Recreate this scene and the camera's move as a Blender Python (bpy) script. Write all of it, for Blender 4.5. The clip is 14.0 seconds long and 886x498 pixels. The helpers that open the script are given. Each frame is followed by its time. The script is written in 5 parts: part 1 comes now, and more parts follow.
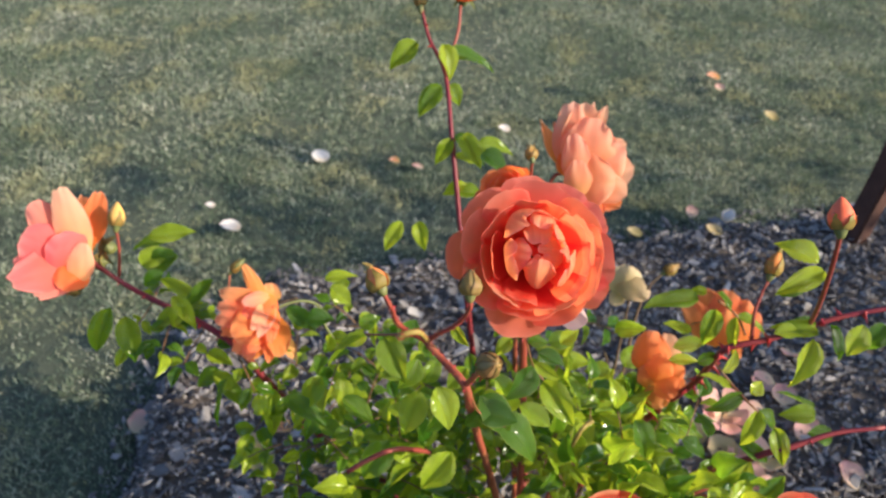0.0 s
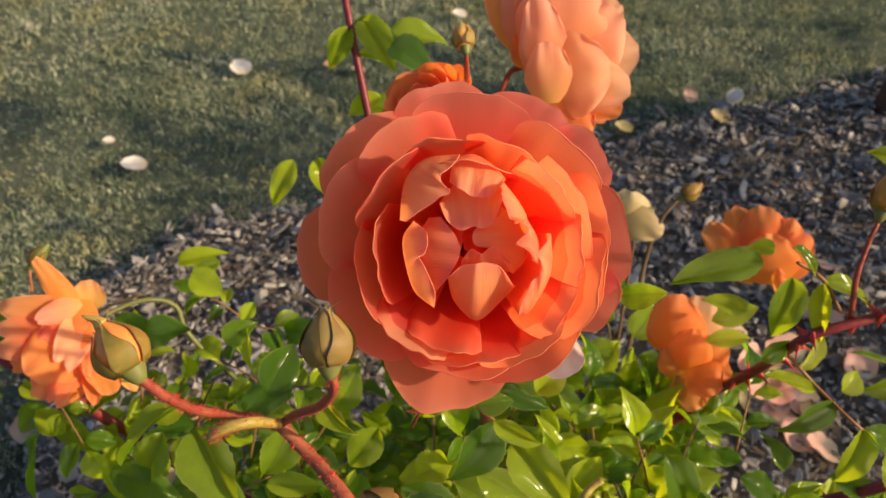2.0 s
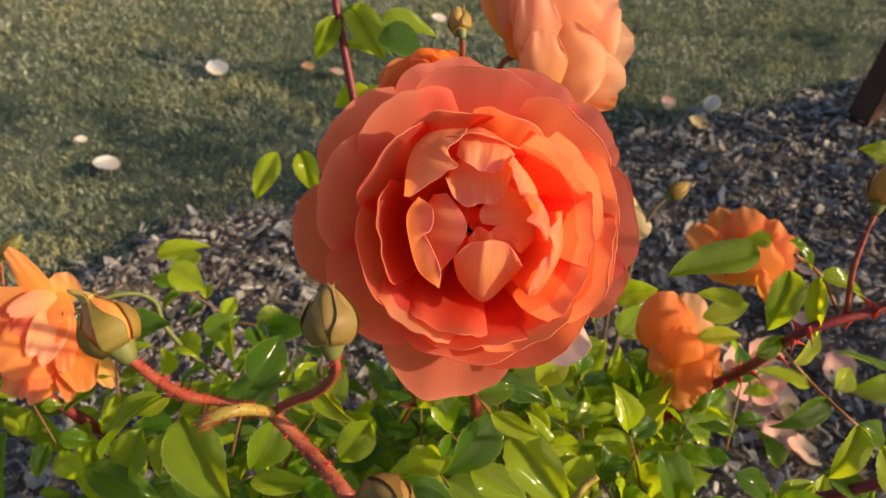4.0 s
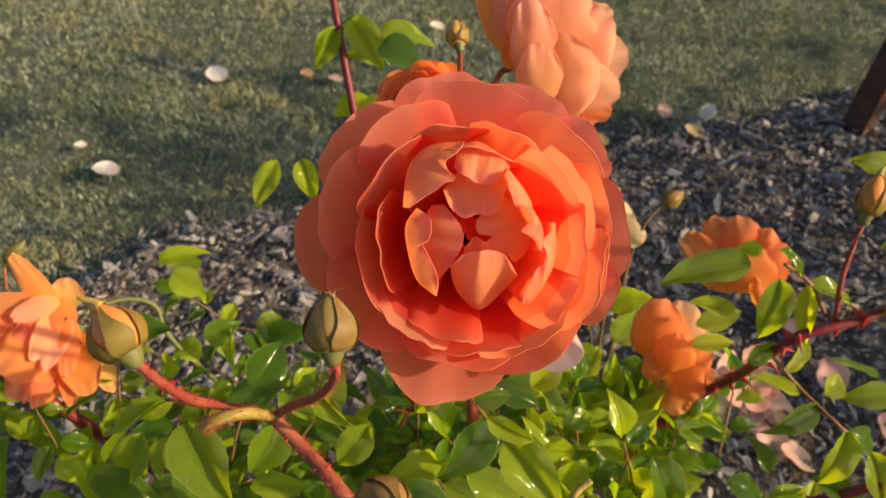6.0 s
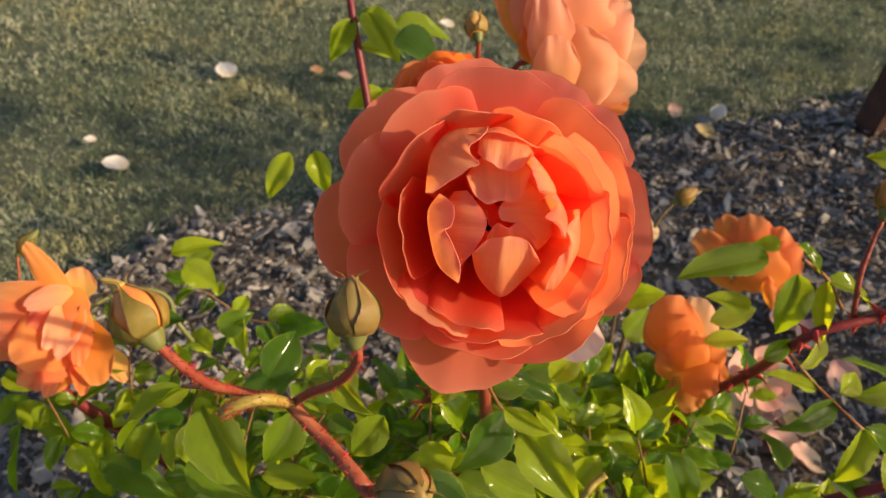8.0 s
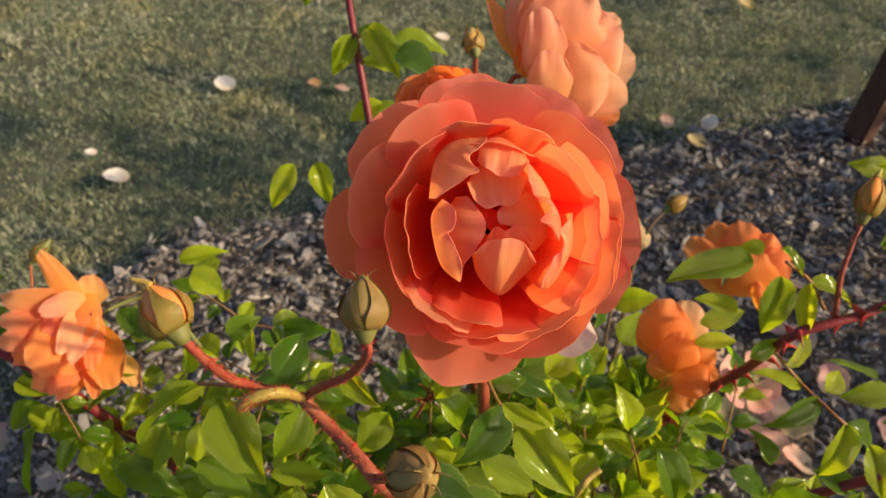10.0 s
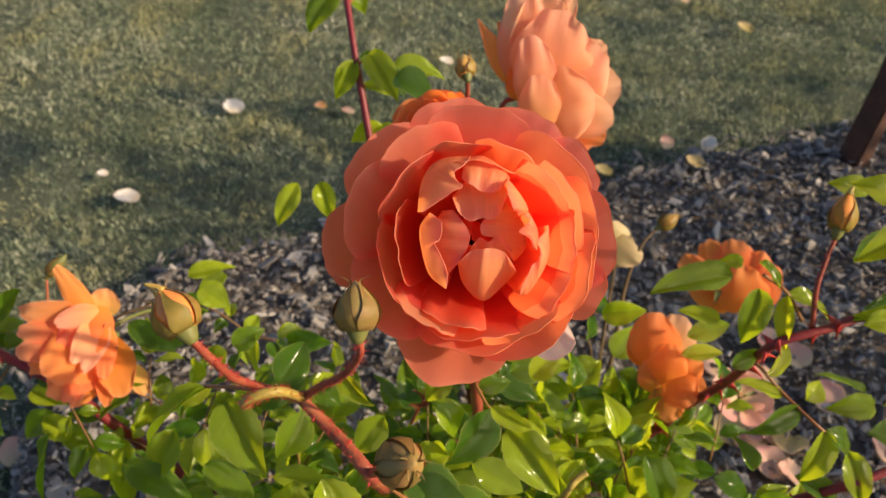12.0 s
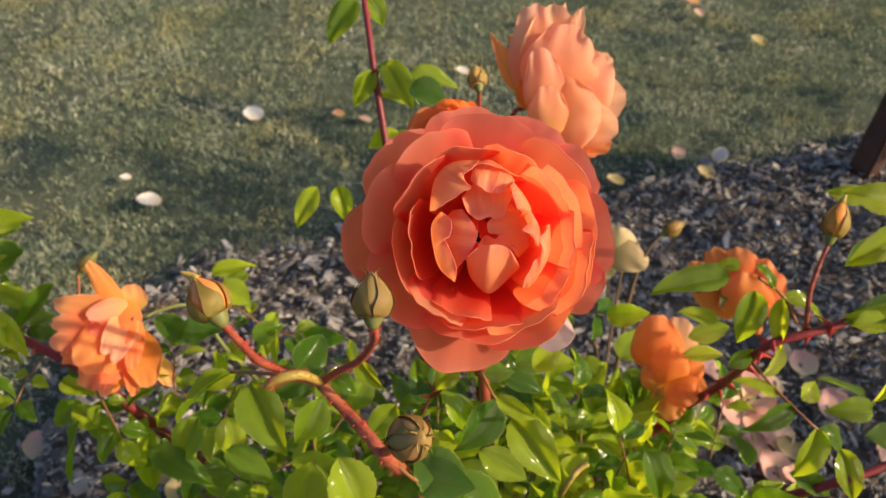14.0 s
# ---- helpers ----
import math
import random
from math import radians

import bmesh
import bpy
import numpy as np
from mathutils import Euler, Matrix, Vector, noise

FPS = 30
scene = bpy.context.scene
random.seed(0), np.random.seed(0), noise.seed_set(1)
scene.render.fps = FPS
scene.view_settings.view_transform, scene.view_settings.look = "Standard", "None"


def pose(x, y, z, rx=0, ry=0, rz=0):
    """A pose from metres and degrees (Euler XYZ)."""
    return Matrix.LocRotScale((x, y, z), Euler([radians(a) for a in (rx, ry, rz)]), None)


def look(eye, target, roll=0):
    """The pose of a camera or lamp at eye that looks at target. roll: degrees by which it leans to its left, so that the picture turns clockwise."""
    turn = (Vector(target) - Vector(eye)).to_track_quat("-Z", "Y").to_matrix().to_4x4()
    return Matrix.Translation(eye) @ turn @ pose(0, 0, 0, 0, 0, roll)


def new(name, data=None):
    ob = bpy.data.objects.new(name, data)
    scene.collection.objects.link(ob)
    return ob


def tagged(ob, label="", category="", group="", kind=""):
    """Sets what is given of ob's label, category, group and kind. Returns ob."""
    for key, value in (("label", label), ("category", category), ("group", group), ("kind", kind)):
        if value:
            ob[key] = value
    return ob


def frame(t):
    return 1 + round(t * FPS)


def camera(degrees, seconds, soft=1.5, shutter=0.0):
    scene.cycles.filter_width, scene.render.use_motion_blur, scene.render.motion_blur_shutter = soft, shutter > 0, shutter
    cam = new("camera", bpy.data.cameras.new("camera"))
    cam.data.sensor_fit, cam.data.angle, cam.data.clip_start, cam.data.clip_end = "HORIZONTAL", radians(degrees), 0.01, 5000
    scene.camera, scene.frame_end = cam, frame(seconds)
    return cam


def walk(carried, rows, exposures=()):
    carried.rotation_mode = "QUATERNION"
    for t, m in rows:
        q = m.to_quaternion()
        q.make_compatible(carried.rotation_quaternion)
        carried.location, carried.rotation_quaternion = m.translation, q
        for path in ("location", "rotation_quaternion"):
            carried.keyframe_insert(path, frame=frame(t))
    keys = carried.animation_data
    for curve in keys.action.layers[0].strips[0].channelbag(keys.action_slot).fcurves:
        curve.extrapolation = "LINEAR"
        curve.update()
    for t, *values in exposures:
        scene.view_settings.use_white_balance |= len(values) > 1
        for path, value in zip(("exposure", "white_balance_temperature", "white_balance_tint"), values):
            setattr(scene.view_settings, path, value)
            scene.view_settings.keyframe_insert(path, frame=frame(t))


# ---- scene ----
cam = camera(58.48, 14.0)
cam.data.dof.use_dof, cam.data.dof.focus_distance, cam.data.dof.aperture_fstop = True, 0.30, 20.0
PATH = [
    (0, (0.0290, -0.0174, 1.0762), (0.0151, 0.7695, 0.4592), 0.15),
    (0.5, (0.0310, 0.0814, 1.0353), (0.0430, 0.8276, 0.3697), -0.44),
    (1, (0.0577, 0.1551, 0.9860), (0.0685, 0.8765, 0.2935), -1.99),
    (1.5, (0.0665, 0.2021, 0.9524), (0.0694, 0.9108, 0.2469), -3.63),
    (2, (0.0785, 0.2392, 0.9167), (0.0804, 0.9411, 0.2044), -4.36),
    (2.5, (0.0795, 0.2462, 0.8988), (0.0880, 0.9462, 0.1847), -4.07),
    (3, (0.0764, 0.2459, 0.8952), (0.0964, 0.9486, 0.1840), -3.30),
    (5.5, (0.0588, 0.2320, 0.9133), (0.1060, 0.9438, 0.2125), -1.06),
    (6, (0.0666, 0.2352, 0.9086), (0.1077, 0.9481, 0.2086), -1.49),
    (6.5, (0.0633, 0.2372, 0.9068), (0.1014, 0.9511, 0.2076), -1.63),
    (7, (0.0610, 0.2396, 0.9085), (0.0976, 0.9539, 0.2096), -1.69),
    (7.5, (0.0618, 0.2394, 0.9021), (0.0984, 0.9532, 0.2027), -1.46),
    (8, (0.0605, 0.2338, 0.9037), (0.0954, 0.9475, 0.2042), -1.26),
    (10.5, (0.0569, 0.2155, 0.9187), (0.0992, 0.9433, 0.2342), -1.27),
    (11, (0.0593, 0.2135, 0.9221), (0.1006, 0.9463, 0.2428), -1.34),
    (11.5, (0.0645, 0.2068, 0.9258), (0.1023, 0.9444, 0.2516), -1.52),
    (12, (0.0636, 0.1949, 0.9292), (0.0972, 0.9372, 0.2600), -1.71),
    (12.5, (0.0637, 0.1851, 0.9340), (0.0933, 0.9303, 0.2678), -1.82),
    (13, (0.0639, 0.1799, 0.9339), (0.0897, 0.9276, 0.2704), -1.82),
    (13.5, (0.0656, 0.1736, 0.9422), (0.0864, 0.9230, 0.2805), -1.78),
    (14, (0.0645, 0.1708, 0.9433), (0.0805, 0.9216, 0.2830), -1.88),
]
EXPOSURES = [(0.0, 0.74, 5000, 10), (1.0, 0.68, 5400, 10), (2.0, 0.43, 6100, 10), (8.0, 0.41, 6200, 10), (11.0, 0.42, 6100, 10), (14.0, 0.52, 5850, 10)]
walk(cam, [(t, look(eye, target, roll)) for t, eye, target, roll in PATH], EXPOSURES)

# ---- world and light ----
world = bpy.data.worlds.new("world")
scene.world = world
world.use_nodes = True
wn = world.node_tree.nodes
sky = wn.new("ShaderNodeTexSky")
sky.sky_type, sky.sun_disc = "NISHITA", False
SUN_DIR = Vector((0.85, -0.29, 0.40)).normalized()
sky.sun_elevation = math.asin(SUN_DIR.z)
sky.air_density, sky.dust_density, sky.ozone_density = 0.75, 2.5, 0.4
sky.sun_rotation = math.atan2(SUN_DIR.x, SUN_DIR.y)
world.node_tree.links.new(sky.outputs[0], wn["Background"].inputs["Color"])
wn["Background"].inputs["Strength"].default_value = 0.115
sun_data = bpy.data.lights.new("sun", "SUN")
sun_data.energy, sun_data.angle, sun_data.color = 4.7, radians(0.55), (1.0, 0.74, 0.44)
sun = new("sun", sun_data)
sun.matrix_world = look(SUN_DIR * 20, (0, 0, 0))


# ---- materials ----
def node_mat(name):
    mat = bpy.data.materials.new(name)
    mat.use_nodes = True
    nt = mat.node_tree
    nt.nodes.clear()
    out = nt.nodes.new("ShaderNodeOutputMaterial")
    return mat, nt, out


def nd(nt, kind, **inputs):
    n = nt.nodes.new(kind)
    for k, v in inputs.items():
        n.inputs[k.replace("_", " ")].default_value = v
    return n


def ramp(nt, fac, stops):
    n = nt.nodes.new("ShaderNodeValToRGB")
    el = n.color_ramp.elements
    while len(el) < len(stops):
        el.new(0.5)
    for e, (p, c) in zip(el, stops):
        e.position, e.color = p, (*c, 1)
    nt.links.new(fac, n.inputs[0])
    return n.outputs[0]


def mix(nt, fac, a, b, kind="MIX"):
    n = nt.nodes.new("ShaderNodeMix")
    n.data_type, n.blend_type = "RGBA", kind
    for sock, val in ((n.inputs[0], fac), (n.inputs[6], a), (n.inputs[7], b)):
        if isinstance(val, (int, float)):
            sock.default_value = val
        elif isinstance(val, tuple):
            sock.default_value = (*val, 1)
        else:
            nt.links.new(val, sock)
    return n.outputs[2]


def noise_tex(nt, scale, detail=4, vec=None, rough=0.6):
    n = nd(nt, "ShaderNodeTexNoise", Scale=scale, Detail=detail, Roughness=rough)
    if vec is not None:
        nt.links.new(vec, n.inputs["Vector"])
    return n.outputs["Fac"]


def bump(nt, height, strength, dist):
    n = nd(nt, "ShaderNodeBump", Strength=strength, Distance=dist)
    nt.links.new(height, n.inputs["Height"])
    return n.outputs[0]


def math_op(nt, op, a, b=None):
    n = nt.nodes.new("ShaderNodeMath")
    n.operation = op
    for sock, val in zip(n.inputs, (a, b)):
        if isinstance(val, (int, float)):
            sock.default_value = val
        elif val is not None:
            nt.links.new(val, sock)
    return n.outputs[0]


def plain(name, stops, scale, rough, bump_d=0.001, bump_s=0.5, fine=220.0, island=False, spec=0.4, rand=True):
    """Opaque surface: two scales of noise through a ramp, varied piece by piece."""
    mat, nt, out = node_mat(name)
    co = nt.nodes.new("ShaderNodeTexCoord").outputs["Object"]
    big, small = noise_tex(nt, scale, 4, co), noise_tex(nt, fine, 3, co)
    val = math_op(nt, "ADD", math_op(nt, "MULTIPLY", big, 0.65), math_op(nt, "MULTIPLY", small, 0.35))
    if island:
        r = nt.nodes.new("ShaderNodeNewGeometry").outputs["Random Per Island"]
        val = math_op(nt, "ADD", math_op(nt, "MULTIPLY", val, 0.45), math_op(nt, "MULTIPLY", r, 0.55))
    elif rand:
        r = nt.nodes.new("ShaderNodeObjectInfo").outputs["Random"]
        val = math_op(nt, "ADD", math_op(nt, "MULTIPLY", val, 0.8), math_op(nt, "MULTIPLY", r, 0.2))
    col = ramp(nt, val, stops)
    p = nd(nt, "ShaderNodeBsdfPrincipled", Roughness=rough)
    p.inputs["Specular IOR Level"].default_value = spec
    nt.links.new(col, p.inputs["Base Color"])
    nt.links.new(bump(nt, small, bump_s, bump_d), p.inputs["Normal"])
    nt.links.new(p.outputs[0], out.inputs[0])
    return mat


def thin(name, base, glow, trans, rough, spec=0.35, coat=0.0, veins="petal", streak=0.13, relief=0.16):
    """Petal or leaf: a reflecting side mixed with light let through. base, glow: ramps along v."""
    mat, nt, out = node_mat(name)
    uv = nt.nodes.new("ShaderNodeUVMap").outputs[0]
    sep = nt.nodes.new("ShaderNodeSeparateXYZ")
    nt.links.new(uv, sep.inputs[0])
    u, v = sep.outputs[0], sep.outputs[1]
    rnd = nt.nodes.new("ShaderNodeObjectInfo").outputs["Random"]
    co = nt.nodes.new("ShaderNodeTexCoord").outputs["Object"]
    blotch = noise_tex(nt, 60 if veins == "petal" else 90, 3, co)
    if veins == "petal":
        mp = nd(nt, "ShaderNodeMapping", Scale=(34, 2.2, 1))
        nt.links.new(uv, mp.inputs[0])
        line = noise_tex(nt, 1.0, 3, mp.outputs[0])
        where = math_op(nt, "ADD", v, math_op(nt, "MULTIPLY", math_op(nt, "SUBTRACT", blotch, 0.5), 0.35))
        hgt, hstr, hd = line, relief, 0.0006
    else:
        rnd = math_op(nt, "FRACT", math_op(nt, "ADD", rnd, nt.nodes.new("ShaderNodeNewGeometry").outputs["Random Per Island"]))
        side = math_op(nt, "ABSOLUTE", math_op(nt, "SUBTRACT", u, 0.5))
        wob = math_op(nt, "MULTIPLY", blotch, 0.05)
        s = math_op(nt, "SUBTRACT", math_op(nt, "ADD", v, wob), math_op(nt, "MULTIPLY", side, 0.75))
        tri = math_op(nt, "PINGPONG", math_op(nt, "MULTIPLY", s, 6.5), 0.5)
        cross = math_op(nt, "SMOOTH_MAX", math_op(nt, "SUBTRACT", 1.0, math_op(nt, "MULTIPLY", tri, 9.0)), 0.0)
        rib = math_op(nt, "MAXIMUM", math_op(nt, "SUBTRACT", 1.0, math_op(nt, "MULTIPLY", side, 28.0)), 0.0)
        line = math_op(nt, "MINIMUM", math_op(nt, "ADD", math_op(nt, "MULTIPLY", cross, 0.18), rib), 1.0)
        where = math_op(nt, "ADD", math_op(nt, "MULTIPLY", blotch, 0.34), math_op(nt, "MULTIPLY", rnd, 0.66))
        hgt, hstr, hd = math_op(nt, "SUBTRACT", math_op(nt, "MULTIPLY", blotch, 1.1), line), 0.65, 0.0012
    c1, c2 = ramp(nt, where, base), ramp(nt, where, glow)
    if veins == "petal":
        h = nd(nt, "ShaderNodeHueSaturation", Saturation=1.0, Fac=1.0)
        nt.links.new(math_op(nt, "ADD", math_op(nt, "MULTIPLY", rnd, 0.024), 0.488), h.inputs["Hue"])
        nt.links.new(math_op(nt, "ADD", math_op(nt, "MULTIPLY", line, streak), 1.0 - streak * 0.5), h.inputs["Value"])
        nt.links.new(c1, h.inputs["Color"])
        edge = math_op(nt, "MAXIMUM", v, math_op(nt, "ABSOLUTE", math_op(nt, "SUBTRACT", math_op(nt, "MULTIPLY", u, 2.0), 1.0)))
        rim = math_op(nt, "MULTIPLY", math_op(nt, "MAXIMUM", math_op(nt, "SUBTRACT", edge, 0.95), 0.0), 17.0)
        c1 = mix(nt, rim, h.outputs[0], mix(nt, 0.34, h.outputs[0], (0.93, 0.58, 0.38)))
    else:
        c1 = mix(nt, math_op(nt, "MULTIPLY", line, 0.22), c1, (0.25, 0.33, 0.05))
        margin = math_op(nt, "MULTIPLY", math_op(nt, "MAXIMUM", math_op(nt, "SUBTRACT", side, 0.455), 0.0), 15.0)
        c1 = mix(nt, margin, c1, (0.36, 0.37, 0.07))
    p = nd(nt, "ShaderNodeBsdfPrincipled", Roughness=rough)
    p.inputs["Specular IOR Level"].default_value = spec
    p.inputs["Coat Weight"].default_value = coat
    p.inputs["Coat Roughness"].default_value = 0.13
    nt.links.new(c1, p.inputs["Base Color"])
    if veins == "leaf":
        dull = noise_tex(nt, 260, 3, co)
        nt.links.new(math_op(nt, "ADD", math_op(nt, "MULTIPLY", dull, 0.30), rough - 0.11), p.inputs["Roughness"])
    nrm = bump(nt, hgt, hstr, hd)
    nt.links.new(nrm, p.inputs["Normal"])
    t = nt.nodes.new("ShaderNodeBsdfTranslucent")
    nt.links.new(c2, t.inputs["Color"])
    m = nt.nodes.new("ShaderNodeMixShader")
    m.inputs[0].default_value = trans
    nt.links.new(p.outputs[0], m.inputs[1])
    nt.links.new(t.outputs[0], m.inputs[2])
    nt.links.new(m.outputs[0], out.inputs[0])
    return mat


CORAL = thin("coral_petal_face", [(0.0, (0.74, 0.12, 0.015)), (0.35, (0.68, 0.066, 0.026)), (0.8, (0.74, 0.135, 0.080)), (1.0, (0.77, 0.19, 0.120))],
             [(0.0, (0.98, 0.18, 0.016)), (1.0, (1.0, 0.20, 0.06))], 0.70, 0.6, 0.12)
GUARD = thin("salmon_guard_petal", [(0.0, (0.84, 0.22, 0.04)), (0.35, (0.80, 0.135, 0.085)), (0.8, (0.83, 0.19, 0.150)), (1.0, (0.86, 0.25, 0.20))],
             [(0.0, (1.0, 0.28, 0.025)), (1.0, (1.0, 0.27, 0.09))], 0.66, 0.6, 0.12, streak=0.16)
CORAL_BACK = thin("coral_petal_back", [(0.0, (0.90, 0.38, 0.08)), (0.6, (0.89, 0.32, 0.12)), (1.0, (0.90, 0.40, 0.20))],
                  [(0.0, (1.0, 0.28, 0.04)), (1.0, (1.0, 0.32, 0.12))], 0.66, 0.6, 0.12)
HEART = thin("heart_petal", [(0.0, (0.78, 0.12, 0.030)), (0.5, (0.80, 0.22, 0.095)), (0.78, (0.83, 0.37, 0.17)), (1.0, (0.82, 0.30, 0.20))],
             [(0.0, (0.98, 0.20, 0.03)), (0.7, (1.0, 0.44, 0.13)), (1.0, (1.0, 0.32, 0.15))], 0.54, 0.5, 0.25, streak=0.34, relief=0.6)
DEEP = thin("deep_orange_petal", [(0.0, (0.92, 0.32, 0.04)), (0.5, (0.91, 0.24, 0.04)), (1.0, (0.93, 0.32, 0.10))],
            [(0.0, (1.0, 0.30, 0.02)), (1.0, (1.0, 0.26, 0.035))], 0.56, 0.6, 0.15)
PINK = thin("coral_pink_petal", [(0.0, (0.90, 0.28, 0.07)), (0.4, (0.88, 0.21, 0.13)), (1.0, (0.88, 0.28, 0.24))],
            [(0.0, (1.0, 0.26, 0.05)), (1.0, (1.0, 0.25, 0.15))], 0.48, 0.6, 0.12)
YELLOW = thin("yellow_petal", [(0.0, (0.70, 0.52, 0.10)), (0.5, (0.88, 0.50, 0.13)), (1.0, (0.90, 0.42, 0.17))],
              [(0.0, (0.95, 0.66, 0.10)), (1.0, (1.0, 0.50, 0.14))], 0.5, 0.6, 0.12)
PEACH = thin("peach_petal_face", [(0.0, (0.92, 0.54, 0.17)), (0.4, (0.92, 0.47, 0.22)), (1.0, (0.92, 0.52, 0.34))],
             [(0.0, (1.0, 0.56, 0.12)), (1.0, (1.0, 0.53, 0.27))], 0.54, 0.6, 0.12)
PEACH_BACK = thin("peach_petal_back", [(0.0, (0.93, 0.56, 0.21)), (0.6, (0.92, 0.51, 0.30)), (1.0, (0.92, 0.51, 0.37))],
                  [(0.0, (1.0, 0.58, 0.13)), (1.0, (1.0, 0.54, 0.28))], 0.54, 0.6, 0.12)
AMBER = thin("amber_petal", [(0.0, (0.92, 0.43, 0.06)), (0.5, (0.93, 0.31, 0.075)), (1.0, (0.94, 0.37, 0.13))],
             [(0.0, (1.0, 0.42, 0.03)), (1.0, (1.0, 0.34, 0.055))], 0.56, 0.6, 0.15)
AMBER_BACK = thin("amber_petal_back", [(0.0, (0.93, 0.48, 0.07)), (0.6, (0.93, 0.38, 0.08)), (1.0, (0.93, 0.36, 0.11))],
                  [(0.0, (1.0, 0.44, 0.03)), (1.0, (1.0, 0.35, 0.055))], 0.56, 0.6, 0.15)
PALE = thin("pale_pink_petal", [(0.0, (0.72, 0.58, 0.34)), (0.5, (0.70, 0.46, 0.34)), (1.0, (0.68, 0.34, 0.29))],
            [(0.0, (0.85, 0.65, 0.40)), (1.0, (0.85, 0.45, 0.40))], 0.3, 0.55)
CREAM = thin("cream_petal", [(0.0, (0.46, 0.35, 0.11)), (0.5, (0.52, 0.40, 0.17)), (1.0, (0.60, 0.47, 0.25))],
             [(0.0, (0.80, 0.64, 0.22)), (1.0, (0.82, 0.68, 0.34))], 0.3, 0.55)
WHITE = thin("white_petal", [(0.0, (0.82, 0.66, 0.44)), (0.5, (0.89, 0.83, 0.75)), (1.0, (0.90, 0.83, 0.76))], [(0.0, (0.9, 0.7, 0.45)), (1.0, (0.95, 0.85, 0.72))], 0.38, 0.55)
LEAF = thin("rose_leaf", [(0.14, (0.024, 0.075, 0.003)), (0.42, (0.080, 0.165, 0.003)), (0.74, (0.33, 0.42, 0.005))],
            [(0.2, (0.30, 0.54, 0.004)), (0.80, (0.92, 0.97, 0.008))], 0.42, 0.20, 0.34, 0.24, "leaf")
SEPAL = plain("sepal", [(0.25, (0.27, 0.245, 0.046)), (0.5, (0.42, 0.30, 0.062)), (0.8, (0.56, 0.27, 0.07))], 160, 0.5, 0.0004)
OLIVE_SEPAL = plain("olive_sepal", [(0.25, (0.25, 0.21, 0.055)), (0.5, (0.38, 0.26, 0.07)), (0.8, (0.50, 0.21, 0.075))], 160, 0.5, 0.0004)
SEPAL_EDGE = plain("sepal_edge", [(0.3, (0.34, 0.15, 0.06)), (0.8, (0.46, 0.36, 0.20))], 160, 0.5, 0.0003)
BUD = plain("bud_petal", [(0.3, (0.60, 0.28, 0.05)), (0.55, (0.72, 0.25, 0.05)), (0.8, (0.72, 0.16, 0.05))], 120, 0.5, 0.0004)
YELLOW_BUD = plain("yellow_bud_petal", [(0.3, (0.62, 0.42, 0.09)), (0.8, (0.72, 0.36, 0.08))], 120, 0.5, 0.0004)
OLIVE_BUD = plain("olive_bud", [(0.3, (0.20, 0.17, 0.045)), (0.55, (0.27, 0.17, 0.05)), (0.8, (0.42, 0.10, 0.045))], 110, 0.5, 0.0004)
CORAL_BUD = plain("coral_bud_petal", [(0.3, (0.86, 0.19, 0.06)), (0.8, (0.80, 0.08, 0.04))], 120, 0.5, 0.0004)
HIP = plain("hip", [(0.3, (0.10, 0.13, 0.03)), (0.8, (0.19, 0.17, 0.045))], 120, 0.5, 0.0004)
STEM = plain("red_stem", [(0.25, (0.17, 0.020, 0.015)), (0.5, (0.27, 0.058, 0.032)), (0.78, (0.38, 0.17, 0.06))], 55, 0.5, 0.0006, 0.6, 320)
CANE = plain("dark_cane", [(0.25, (0.09, 0.008, 0.014)), (0.55, (0.17, 0.016, 0.022)), (0.8, (0.26, 0.05, 0.03))], 45, 0.45, 0.0006, 0.6, 320)
OLD_CANE = plain("brown_cane", [(0.25, (0.06, 0.04, 0.02)), (0.8, (0.17, 0.11, 0.05))], 45, 0.7, 0.0008)
STUB = plain("olive_stub", [(0.25, (0.24, 0.19, 0.03)), (0.8, (0.46, 0.33, 0.07))], 90, 0.55, 0.0006)
THORN = plain("thorn", [(0.25, (0.34, 0.015, 0.02)), (0.8, (0.55, 0.05, 0.04))], 80, 0.4, 0.0003)
RACHIS = plain("leaf_stalk", [(0.25, (0.13, 0.10, 0.025)), (0.8, (0.34, 0.10, 0.04))], 60, 0.5, 0.0004)
SOIL = plain("mulch_soil", [(0.3, (0.088, 0.072, 0.058)), (0.7, (0.225, 0.185, 0.145))], 14, 0.95, 0.006, 0.8, 160, spec=0.1)
CHIP = plain("wood_chip", [(0.18, (0.062, 0.056, 0.053)), (0.40, (0.155, 0.141, 0.130)), (0.62, (0.275, 0.252, 0.228)), (0.86, (0.53, 0.485, 0.43))],
             30, 0.85, 0.0012, 0.7, 420, island=True, spec=0.15)
TURF = plain("turf", [(0.3, (0.050, 0.062, 0.042)), (0.6, (0.118, 0.132, 0.088))], 9, 0.95, 0.01, 0.7, 240, spec=0.1)
STAKE = plain("stake_wood", [(0.25, (0.035, 0.015, 0.010)), (0.8, (0.12, 0.055, 0.035))], 20, 0.8, 0.002, 0.7, 160)


